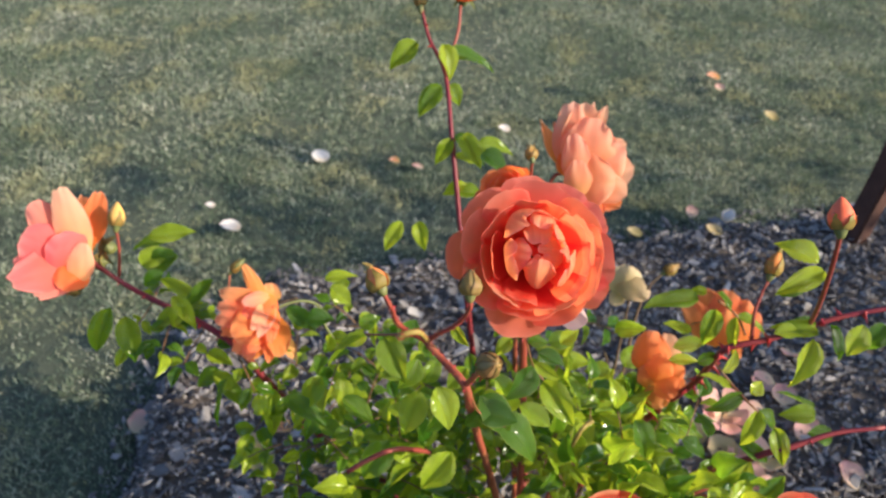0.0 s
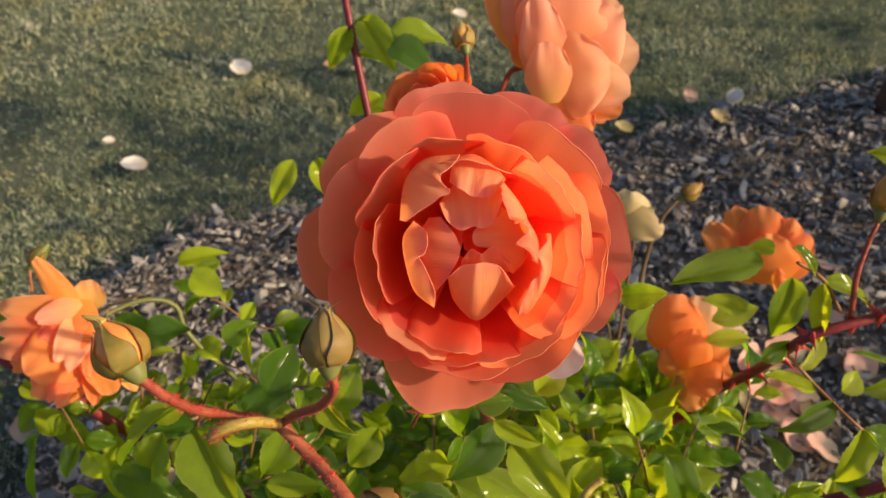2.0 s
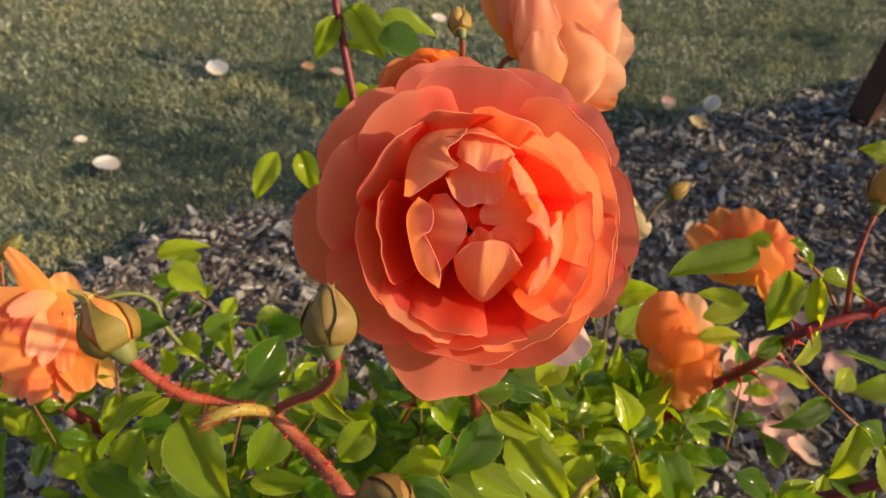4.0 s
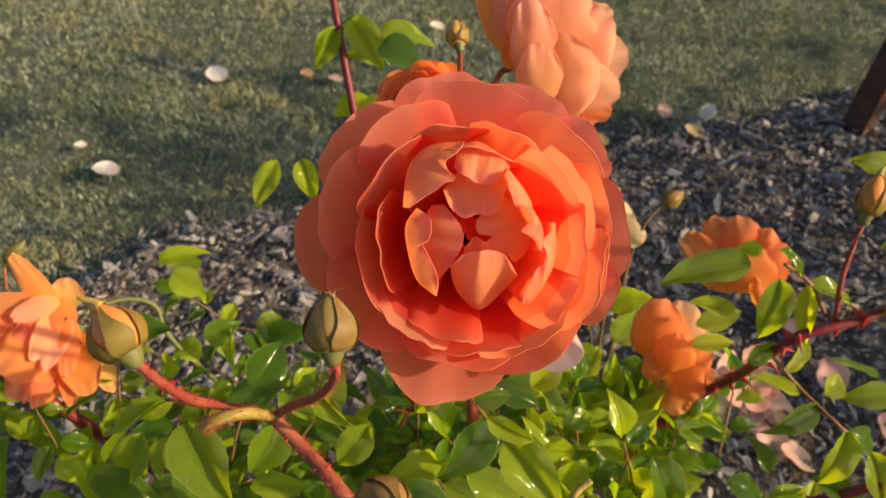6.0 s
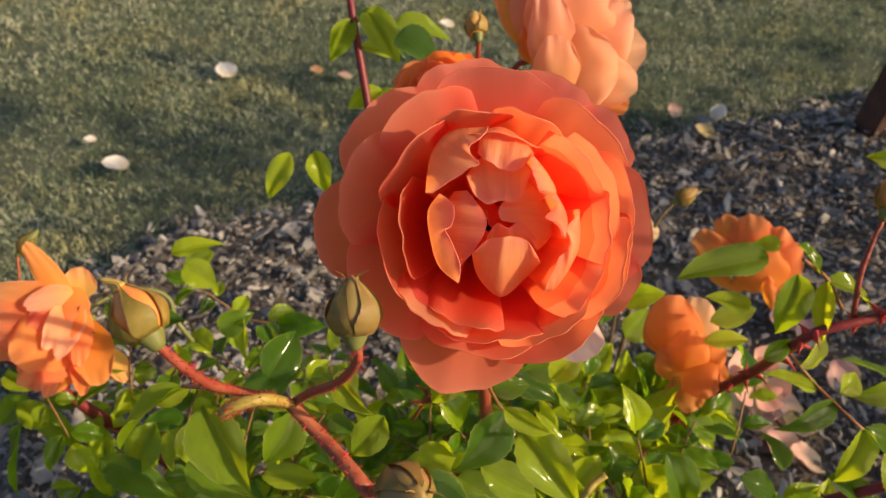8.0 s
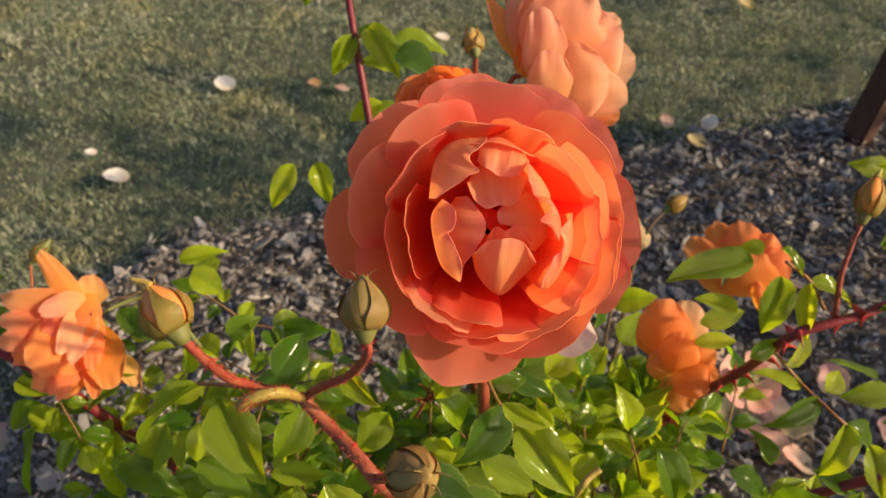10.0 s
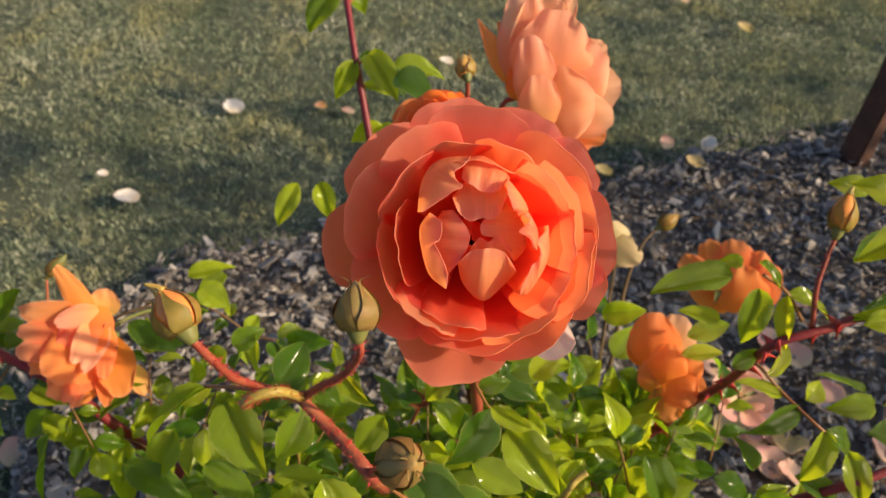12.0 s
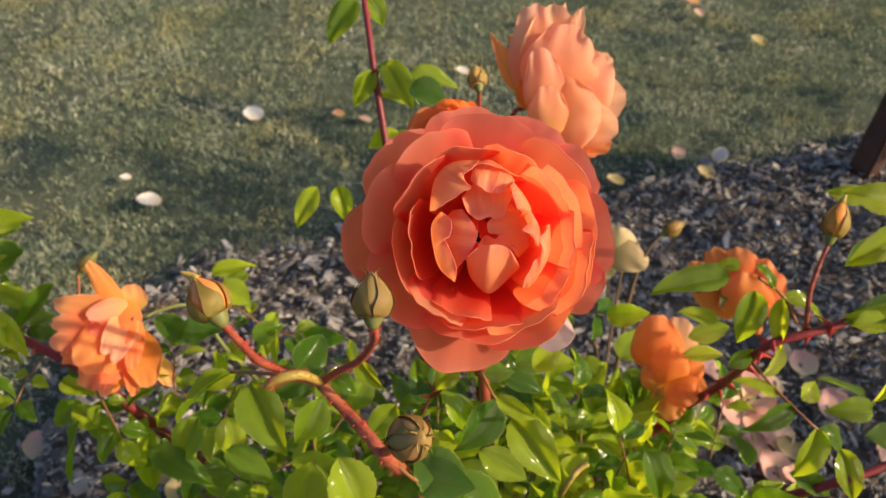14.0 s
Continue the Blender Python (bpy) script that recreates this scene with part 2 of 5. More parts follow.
def grass_mat():
    mat, nt, out = node_mat("grass_blade")
    r = nt.nodes.new("ShaderNodeNewGeometry").outputs["Random Per Island"]
    co = nt.nodes.new("ShaderNodeTexCoord").outputs["Object"]
    big = noise_tex(nt, 3.2, 3, co)
    mid = noise_tex(nt, 55.0, 4, co)
    patch = math_op(nt, "ADD", math_op(nt, "MULTIPLY", big, 0.42), math_op(nt, "MULTIPLY", mid, 0.38))
    val = math_op(nt, "ADD", math_op(nt, "MULTIPLY", r, 0.16), patch)
    col = ramp(nt, val, [(0.32, (0.060, 0.090, 0.050)), (0.44, (0.185, 0.238, 0.145)), (0.52, (0.37, 0.405, 0.270)), (0.60, (0.64, 0.62, 0.46)), (0.67, (0.88, 0.84, 0.70))])
    # yellow patches of sunlight on the lawn, painted into the blade colour
    sunlit = ramp(nt, noise_tex(nt, 6.0, 3, co), [(0.50, (0, 0, 0)), (0.66, (0.7, 0.7, 0.7))])
    col = mix(nt, sunlit, col, (0.50, 0.46, 0.21))
    p = nd(nt, "ShaderNodeBsdfPrincipled", Roughness=0.6)
    p.inputs["Specular IOR Level"].default_value = 0.25
    nt.links.new(col, p.inputs["Base Color"])
    t = nt.nodes.new("ShaderNodeBsdfTranslucent")
    nt.links.new(mix(nt, 0.4, col, (0.25, 0.32, 0.08)), t.inputs["Color"])
    m = nt.nodes.new("ShaderNodeMixShader")
    m.inputs[0].default_value = 0.3
    nt.links.new(p.outputs[0], m.inputs[1])
    nt.links.new(t.outputs[0], m.inputs[2])
    nt.links.new(m.outputs[0], out.inputs[0])
    return mat


GRASS = grass_mat()


# ---- mesh helpers ----
def mesh_ob(name, verts, faces, mats, smooth=True, uvs=None, idx=None):
    me = bpy.data.meshes.new(name)
    me.from_pydata(verts, [], faces)
    for m in mats:
        me.materials.append(m)
    if smooth:
        me.polygons.foreach_set("use_smooth", [True] * len(me.polygons))
    if idx is not None:
        me.polygons.foreach_set("material_index", idx)
    if uvs is not None:
        layer = me.uv_layers.new(name="UVMap")
        loops = np.empty(len(me.loops), dtype=np.int32)
        me.loops.foreach_get("vertex_index", loops)
        layer.data.foreach_set("uv", np.asarray(uvs, dtype=np.float32)[loops].ravel())
    me.update()
    return new(name, me)


def under(ob, parent, label=""):
    """Makes ob a part of parent; both keep their places."""
    ob.parent = parent
    ob.matrix_parent_inverse = WORLD[parent.name].inverted() if parent.name in WORLD else Matrix()
    return tagged(ob, label)


WORLD = {}


def placed(ob, m):
    ob.matrix_basis = m
    WORLD[ob.name] = m
    return ob


def part(name, bm, material, parent, label=""):
    me = bpy.data.meshes.new(name)
    bm.to_mesh(me)
    bm.free()
    me.polygons.foreach_set("use_smooth", [True] * len(me.polygons))
    for m in material if isinstance(material, (list, tuple)) else [material]:
        me.materials.append(m)
    return under(new(name, me), parent, label)


def spline(points, per=5):
    """A smooth line through points."""
    p = [Vector(q) for q in points]
    p = [p[0] * 2 - p[1], *p, p[-1] * 2 - p[-2]]
    out = []
    for i in range(1, len(p) - 2):
        for k in range(per):
            t = k / per
            a, b, c, d = p[i - 1:i + 3]
            out.append(0.5 * ((2 * b) + (c - a) * t + (2 * a - 5 * b + 4 * c - d) * t * t + (3 * b - a - 3 * c + d) * t ** 3))
    out.append(p[-2])
    return out


def frame_to(axis, up=(0, 0, 1)):
    z = Vector(axis).normalized()
    x = Vector(up).cross(z)
    x = x.normalized() if x.length > 1e-4 else Vector((1, 0, 0))
    y = z.cross(x)
    return Matrix((x, y, z)).transposed()


def tube(bm, points, r0, r1, sides=8, per=5, wob=0.08, cap=True):
    line = spline(points, per)
    rings = []
    for i, q in enumerate(line):
        d = line[min(i + 1, len(line) - 1)] - line[max(i - 1, 0)]
        m = frame_to(d, (0.3, 0.2, 0.9))
        r = r0 + (r1 - r0) * i / (len(line) - 1)
        ring = []
        for k in range(sides):
            a = 2 * math.pi * k / sides
            rr = r * (1 + wob * noise.noise(q * 180 + Vector((k * 0.7, 0, 0))))
            ring.append(bm.verts.new(q + m @ Vector((rr * math.cos(a), rr * math.sin(a), 0))))
        rings.append(ring)
    for a, b in zip(rings, rings[1:]):
        for k in range(sides):
            bm.faces.new((a[k], a[(k + 1) % sides], b[(k + 1) % sides], b[k]))
    if cap:
        bm.faces.new(rings[-1])
        bm.faces.new(rings[0][::-1])
    return line


def spike(bm, at, direction, length, r, hook=0.0, slot=0):
    """A small hooked prickle."""
    m = frame_to(direction)
    sag = Vector((0, 0, -1)) * hook * length
    tip = bm.verts.new(Vector(at) + Vector(direction).normalized() * length + sag)
    ring = [bm.verts.new(Vector(at) - Vector(direction).normalized() * r * 0.3 + m @ Vector((r * 0.6 * math.cos(a), r * 1.3 * math.sin(a), 0))) for a in (0, 1.05, 2.1, 3.14, 4.2, 5.25)]
    mid = [bm.verts.new(v.co.lerp(tip.co, 0.5) * 1.0 - sag * 0.35) for v in ring]
    for v, q in zip(mid, ring):
        c = Vector(at) + Vector(direction).normalized() * length * 0.45
        v.co = c + (v.co - c) * 0.55
    for k in range(6):
        j = (k + 1) % 6
        bm.faces.new((ring[k], ring[j], mid[j], mid[k])).material_index = slot
        bm.faces.new((mid[k], mid[j], tip)).material_index = slot


# ---- ground ----
def smooth(x):
    x = min(max(x, 0.0), 1.0)
    return x * x * (3 - 2 * x)


def bed_inside(x, y):
    """Metres inside the mulch bed's edge (minus: outside it)."""
    wob = 0.022 * noise.noise(Vector((x * 6, y * 6, 3))) + 0.012 * noise.noise(Vector((x * 19, y * 19, 7)))
    a, b = x + 0.515, 1.305 + 0.215 * x - y
    r = 0.24
    if a < r and b < r:
        d = r - math.hypot(r - a, r - b)
    else:
        d = min(a, b)
    return min(d, 3.30 - x, y + 1.50) + wob


def bed_height(x, y):
    f = bed_inside(x, y)
    return -0.045 + 0.09 * smooth((f + 0.02) / 0.09) + 0.012 * noise.noise(Vector((x * 5, y * 5, 1))) * smooth(f / 0.1) + 0.015 * smooth(f / 0.5)


def grid_sheet(name, xs, ys, height, mat):
    verts = [(x, y, height(x, y)) for y in ys for x in xs]
    n = len(xs)
    faces = [(j * n + i, j * n + i + 1, (j + 1) * n + i + 1, (j + 1) * n + i) for j in range(len(ys) - 1) for i in range(n - 1)]
    return mesh_ob(name, verts, faces, [mat])


def spread(lo, hi, step, far):
    inner = list(np.arange(lo, hi + 1e-6, step))
    outer = [1.15 ** k * step * 2 for k in range(1, 60)]
    acc, left, right = 0.0, [], []
    for o in outer:
        acc += o
        if acc > far:
            break
        left.append(lo - acc)
        right.append(hi + acc)
    return left[::-1] + inner + right


lawn = grid_sheet("ground", spread(-2.2, 2.4, 0.06, 120), spread(0.2, 3.6, 0.06, 120),
                  lambda x, y: 0.010 * noise.noise(Vector((x * 2.2, y * 2.2, 0))) - 0.008 + (-0.06 if bed_inside(x, y) > 0.06 else 0.0), TURF)
tagged(lawn, "mown lawn of short green and straw-coloured grass", "lawn", kind="structure")
bed = grid_sheet("mulch_bed", list(np.arange(-0.64, 3.5, 0.025)), list(np.arange(-1.7, 2.15, 0.025)), bed_height, SOIL)
tagged(bed, "low mound of dark soil under wood-chip mulch", "garden bed", kind="structure")


def chips():
    """Splintered wood chips scattered over the bed, thickest where it is seen."""
    rng = np.random.default_rng(4)
    verts, faces = [], []
    made = 0
    while made < 48000:
        x, y = (rng.uniform(-0.58, 1.45), rng.uniform(0.1, 1.70)) if made < 36000 else (rng.uniform(-0.58, 3.35), rng.uniform(-1.55, 2.1))
        f = bed_inside(x, y)
        if f < -0.04 or (f < 0.0 and rng.random() < 0.6):
            continue
        kind = rng.random()
        ln = rng.uniform(0.005, 0.015) if kind < 0.72 else rng.uniform(0.012, 0.030) if kind < 0.97 else rng.uniform(0.03, 0.055)
        wd, th = ln * rng.uniform(0.18, 0.62), rng.uniform(0.001, 0.0035)
        m = Euler((rng.normal(0, 0.5), rng.normal(0, 0.38), rng.uniform(0, 6.283))).to_matrix()
        z = max(bed_height(x, y), -0.004 if f < 0 else -1) + rng.uniform(0.001, 0.014)
        base = len(verts)
        n = 5 if kind > 0.3 else 4
        turn = rng.uniform(0, 6.283)
        ring = []
        for k in range(n):
            a = turn + 6.283 * (k + rng.uniform(-0.3, 0.3)) / n
            ring.append((ln / 2 * math.cos(a) * rng.uniform(0.75, 1.15), wd / 2 * math.sin(a) * rng.uniform(0.7, 1.2)))
        for sz in (-1, 1):
            for px, py in ring:
                s = 1.0 if sz < 0 else rng.uniform(0.72, 0.98)
                q = m @ Vector((px * s, py * s, sz * th / 2 + rng.uniform(-0.3, 0.3) * th))
                verts.append((x + q.x, y + q.y, z + q.z))
        faces.append(tuple(base + k for k in range(n))[::-1])
        faces.append(tuple(base + n + k for k in range(n)))
        faces += [(base + k, base + (k + 1) % n, base + n + (k + 1) % n, base + n + k) for k in range(n)]
        made += 1
    ob = mesh_ob("wood_chips", verts, faces, [CHIP], smooth=False)
    return tagged(ob, "grey and tan weathered wood-chip mulch over the bed", "mulch", kind="stuff")


chips()


def grass():
    rng = np.random.default_rng(9)
    n = 270000
    y = 0.45 + 2.75 * rng.random(n) ** 0.8
    x = rng.uniform(-1, 1, n) * (0.62 + 0.46 * y)
    # a thinner cover further out
    y = np.concatenate([y, rng.uniform(0.0, 4.4, 110000)])
    x = np.concatenate([x, rng.uniform(-3.2, 3.2, 110000)])
    n = len(x)
    keep = np.array([bed_inside(a, b) < 0.012 for a, b in zip(x, y)])
    dens = np.array([noise.noise(Vector((a * 4.5, b * 4.5, 5))) + 0.9 * noise.noise(Vector((a * 34, b * 34, 8))) for a, b in zip(x, y)])
    keep &= rng.random(n) < np.clip(0.78 + 0.9 * dens, 0.12, 1)
    x, y, dens = x[keep], y[keep], dens[keep]
    n = len(x)
    ln = rng.uniform(0.006, 0.017, n) * (1 + 0.35 * dens)
    w = rng.uniform(0.0006, 0.0014, n)
    a, lean, turn = rng.uniform(0, 6.283, n), rng.uniform(0.25, 1.35, n), rng.uniform(0, 6.283, n)
    lying = rng.random(n) < 0.10
    ln[lying] *= rng.uniform(1.3, 2.6, lying.sum())
    lean[lying] = rng.uniform(1.1, 1.4, lying.sum())
    z0 = np.full(n, -0.004)
    dx, dy = np.cos(a), np.sin(a)
    sx, sy = np.cos(turn), np.sin(turn)
    def at(s, bend):
        ang = lean * bend
        return x + dx * np.sin(ang) * ln * s, y + dy * np.sin(ang) * ln * s, z0 + np.cos(ang) * ln * s
    b, m, t = at(0, 0), at(0.55, 0.75), at(1.0, 1.1)
    v = np.stack([np.stack([b[0] - sx * w, b[1] - sy * w, b[2]], 1), np.stack([b[0] + sx * w, b[1] + sy * w, b[2]], 1),
                  np.stack([m[0] + sx * w * 0.8, m[1] + sy * w * 0.8, m[2]], 1), np.stack([m[0] - sx * w * 0.8, m[1] - sy * w * 0.8, m[2]], 1),
                  np.stack(t, 1)], 1).reshape(-1, 3)
    faces = []
    for k in range(0, 5 * n, 5):
        faces.append((k, k + 1, k + 2, k + 3))
        faces.append((k + 3, k + 2, k + 4))
    ob = mesh_ob("grass", v.tolist(), faces, [GRASS], smooth=False)
    return tagged(ob, "short mown grass, green mixed with dried straw blades, yellow sun patches painted in", "grass", kind="stuff")


grass()


def wooden_stake():
    bm = bmesh.new()
    bmesh.ops.create_cube(bm, size=1.0)
    bmesh.ops.scale(bm, vec=(0.043, 0.043, 0.45), verts=bm.verts)
    bmesh.ops.translate(bm, vec=(0, 0, 0.135), verts=bm.verts)
    bmesh.ops.bevel(bm, geom=bm.edges[:], offset=0.004, segments=2, affect="EDGES")
    bmesh.ops.subdivide_edges(bm, edges=[e for e in bm.edges if e.calc_length() > 0.3], cuts=14)
    for v in bm.verts:
        v.co.x += 0.004 * noise.noise(v.co * 7)
        v.co.y += 0.004 * noise.noise(v.co * 7 + Vector((5, 0, 0)))
    me = bpy.data.meshes.new("wooden_stake")
    bm.to_mesh(me)
    bm.free()
    me.materials.append(STAKE)
    ob = new("wooden_stake", me)
    ob.matrix_basis = pose(0.882, 1.352, 0, 3, 3, 25)
    return tagged(ob, "dark brown weathered wooden stake standing in mulch", "stake")


wooden_stake()


# ---- petals and blooms ----
def petal_sheet(name, grid, mats, thick=0.00045, turned=0.0):
    """A curved petal with a thickened rim, from a grid of places (rows from base to tip). turned: the share of rows by the rim whose back is seen."""
    g = np.array(grid, dtype=float)
    nv, nu, _ = g.shape
    n = np.cross(np.gradient(g, axis=1), np.gradient(g, axis=0))
    n /= np.linalg.norm(n, axis=2, keepdims=True) + 1e-12
    uv = [(i / (nu - 1), j / (nv - 1)) for j in range(nv) for i in range(nu)]
    faces, idx = [], []
    for j in range(nv - 1):
        for i in range(nu - 1):
            a = j * nu + i
            faces.append((a, a + 1, a + nu + 1, a + nu))
            idx.append(1 if j >= (nv - 1) * (1 - turned) else 0)
    rim = [j * nu for j in range(1, nv)] + [(nv - 1) * nu + i for i in range(1, nu)] + [j * nu + nu - 1 for j in range(nv - 2, 0, -1)]
    flat, norm = g.reshape(-1, 3), n.reshape(-1, 3)
    verts, k = flat.tolist(), nv * nu
    for a in rim:
        verts += [(flat[a] + norm[a] * thick * 0.4).tolist(), (flat[a] - norm[a] * thick * 0.4).tolist()]
        uv += [uv[a], uv[a]]
    for i in range(len(rim) - 1):
        faces.append((k + 2 * i, k + 2 * i + 1, k + 2 * i + 3, k + 2 * i + 2))
        idx.append(1)
    return mesh_ob(name, verts, faces, mats, True, uv, idx)


def petal(bloom, m, mats, az, r1, h1, hw, cr, ch, curl=0.0, seed=0, ruff=0.0022, r0=0.004, h0=-0.020, cup=0.0, notch=0.0, nu=15, nv=13, label="", lap=0.0, point=0.0, crease=None):
    """One petal of a bloom, laid round the bloom's axis: a bow from the base (r0, h0) by (cr, ch) to the rim (r1, h1),
    hw degrees wide to each side of az; curl rolls the rim outwards."""
    a0, w = radians(az), radians(hw)
    rows = []
    for j in range(nv):
        row = []
        for i in range(nu):
            u, v = 2 * i / (nu - 1) - 1, j / (nv - 1)
            ve = v * (1 - 0.20 * abs(u) ** 3.2 - notch * math.exp(-(u * 5) ** 2) + point * max(0.0, 1 - 1.8 * abs(u + 0.15)))
            b0, b1, b2 = (1 - ve) ** 2, 2 * ve * (1 - ve), ve * ve
            r, h = b0 * r0 + b1 * cr + b2 * r1, b0 * h0 + b1 * ch + b2 * h1
            lip = max(0.0, (v - 0.62) / 0.38)
            r += curl * lip * lip * 0.010
            h -= curl * curl * lip ** 3 * 0.004 + cup * u * u * -0.006
            h += lap * u * v * v * 0.0032
            if crease:
                h += crease[1] * v * max(0.0, 1 - abs(u - crease[0]) * 2.6)
            q = Vector((u * 1.5 + seed * 3.7, v * 1.2, seed * 1.3))
            n1, n2 = noise.noise(q), noise.noise(q + Vector((9, 4, 2)))
            n3 = noise.noise(Vector((u * 4.2 + seed, v * 2, 6)))
            r += ruff * (n1 * 1.0 + 0.35 * n3 * lip) * v
            h += ruff * (n2 * 1.3 + 0.55 * n3 * lip) * v
            phi = a0 + u * w * (0.80 + 0.20 * math.sin(min(1.0, v * 1.3) * math.pi / 2)) * (1 - 0.10 * lip * abs(u))
            row.append(m @ Vector((r * math.cos(phi), r * math.sin(phi), h)))
        rows.append(row)
    ob = petal_sheet("petal", rows, mats, turned=0.16 if curl > 0.8 else 0.0)
    return under(ob, bloom, label)


def spoon(bloom, m, mats, az, bulge, tip, h1, half, seed, wrap=1.0, h0=-0.018, ruff=0.0016, lobes=0.0, lip=0.0, crease=0.0005):
    """An inward-leaning heart petal: out to the radius bulge, back in to tip, half its width across, rounded like a spoon."""
    er, et = Vector((math.cos(radians(az)), math.sin(radians(az)), 0)), Vector((-math.sin(radians(az)), math.cos(radians(az)), 0))
    rows = []
    nu, nv = 25, 17
    c = (bulge - 0.25 * 0.003 - 0.30 * tip) / 0.45
    for j in range(nv):
        v = j / (nv - 1)
        row = []
        for i in range(nu):
            u = 2 * i / (nu - 1) - 1
            ve = v * (1 - 0.24 * abs(u) ** 2.3 + lobes * 0.2 * math.cos(u * 5.0 + seed) * v + 0.02 * v * noise.noise(Vector((u * 4.5 + seed, 3, 1))))
            b0, b1, b2 = (1 - ve) ** 2, 2 * ve * (1 - ve), ve * ve
            r = b0 * 0.003 + b1 * c + b2 * tip
            h = b0 * h0 + b1 * (h1 * 0.55 + 0.002) + b2 * h1
            w = half * math.sin(math.pi / 2 * min(1.0, 0.25 + ve * 1.6)) * (1 - 0.10 * max(0.0, v - 0.7) ** 2 / 0.09 * abs(u))
            x = u * w
            q = Vector((u * 1.6 + seed * 2.9, v * 1.4, seed * 1.1))
            n1, n2 = noise.noise(q), noise.noise(q + Vector((7, 3, 1)))
            r += -crease * math.exp(-(u * 5) ** 2) * v + ruff * n1 * v * 0.6 + lip * max(0.0, v - 0.8) ** 2 * 0.2
            r += 0.0003 * noise.noise(Vector((u * 4.0 + seed * 1.7, v * 1.2, 4))) * v
            h += ruff * n2 * v * 0.8
            row.append(m @ (er * (r - 0.85 * wrap * x * x / (1.15 * bulge)) + et * x + Vector((0, 0, h - 0.06 * x * x / bulge))))
        rows.append(row)
    return under(petal_sheet("petal", rows, mats, 0.0005), bloom)


def calyx(bush, m, size, label):
    """The green cup under a bloom, with its five narrow sepals; the bloom's own mesh."""
    bm = bmesh.new()
    prof = [(0.05, -0.75), (0.16, -0.66), (0.21, -0.52), (0.17, -0.40), (0.26, -0.33)]
    rings = []
    for r, h in prof:
        rings.append([bm.verts.new(m @ Vector((size * r * math.cos(a), size * r * math.sin(a), size * h))) for a in np.linspace(0, 2 * math.pi, 12, endpoint=False)])
    for a, b in zip(rings, rings[1:]):
        for k in range(12):
            bm.faces.new((a[k], a[(k + 1) % 12], b[(k + 1) % 12], b[k]))
    bm.faces.new(rings[0][::-1])
    for s in range(5):
        a = s * 2 * math.pi / 5 + 0.4
        last = None
        for j in range(6):
            t = j / 5
            r, h, w = 0.22 + 0.55 * t, -0.36 - 0.25 * t * t, 0.11 * (1 - t) ** 0.7 + 0.004
            c, d = Vector((math.cos(a), math.sin(a), 0)), Vector((-math.sin(a), math.cos(a), 0))
            pair = [bm.verts.new(m @ ((c * r + d * w * k + Vector((0, 0, h + 0.03 * abs(k)))) * size)) for k in (-1, 0, 1)]
            if last:
                bm.faces.new((last[0], last[1], pair[1], pair[0]))
                bm.faces.new((last[1], last[2], pair[2], pair[1]))
            last = pair
    return part("rose_bloom", bm, HIP, bush, label)


def bloom_frame(at, axis):
    z = Vector(axis).normalized()
    x = Vector((1, 0, 0)) - z * z.x
    if x.length < 0.3:
        x = Vector((0, 1, 0)) - z * z.y
    x.normalize()
    return Matrix.Translation(at) @ Matrix((x, z.cross(x), z)).transposed().to_4x4()


def bloom(bush, at, axis, R, label, mats, layers, seed):
    """A bloom of rings of petals. layers: (count, rim radius, rim height, half width, bow radius, bow height, curl), in parts of R."""
    rng = random.Random(seed)
    m = bloom_frame(at, axis)
    base = calyx(bush, m, R, label)
    k = 0
    for n, r1, h1, hw, cr, ch, curl in layers:
        off = rng.uniform(0, 360)
        for i in range(n):
            k += 1
            petal(base, m, mats, off + 360 * i / n + rng.uniform(-9, 9), R * r1 * rng.uniform(0.9, 1.08), R * (h1 + rng.uniform(-0.07, 0.07)), hw * rng.uniform(0.85, 1.12),
                  R * cr, R * ch, curl * R / 0.05 * rng.uniform(0.5, 1.4), seed * 31 + k, 0.036 * R, 0.07 * R, -0.38 * R, cup=rng.uniform(-0.2, 0.5), notch=0.05 if rng.random() < 0.3 else 0.0)
    return base


# rings for a wide open, a cupped and a half open bloom
OPEN = [(7, 1.0, 0.02, 36, 0.62, -0.28, 0.6), (7, 0.86, 0.20, 34, 0.70, -0.30, 0.5), (6, 0.66, 0.32, 36, 0.66, -0.32, 0.3), (5, 0.46, 0.34, 40, 0.52, -0.3, 0.1), (5, 0.26, 0.28, 46, 0.42, -0.2, 0.0), (4, 0.10, 0.18, 60, 0.30, -0.1, 0)]
CUPPED = [(5, 1.00, 0.42, 50, 0.98, -0.42, 0.9), (5, 0.84, 0.66, 50, 0.94, -0.40, 0.5), (5, 0.64, 0.78, 48, 0.82, -0.36, 0.3), (5, 0.44, 0.80, 48, 0.66, -0.3, 0.2), (4, 0.25, 0.74, 56, 0.5, -0.2, 0.1), (3, 0.09, 0.64, 70, 0.34, -0.1, 0)]
HALF = [(5, 0.86, 0.62, 50, 0.90, -0.38, 1.0), (4, 0.66, 0.82, 56, 0.78, -0.36, 0.6), (4, 0.46, 0.90, 56, 0.64, -0.3, 0.3), (4, 0.28, 0.90, 58, 0.48, -0.2, 0.1), (3, 0.10, 0.84, 74, 0.34, -0.1, 0)]



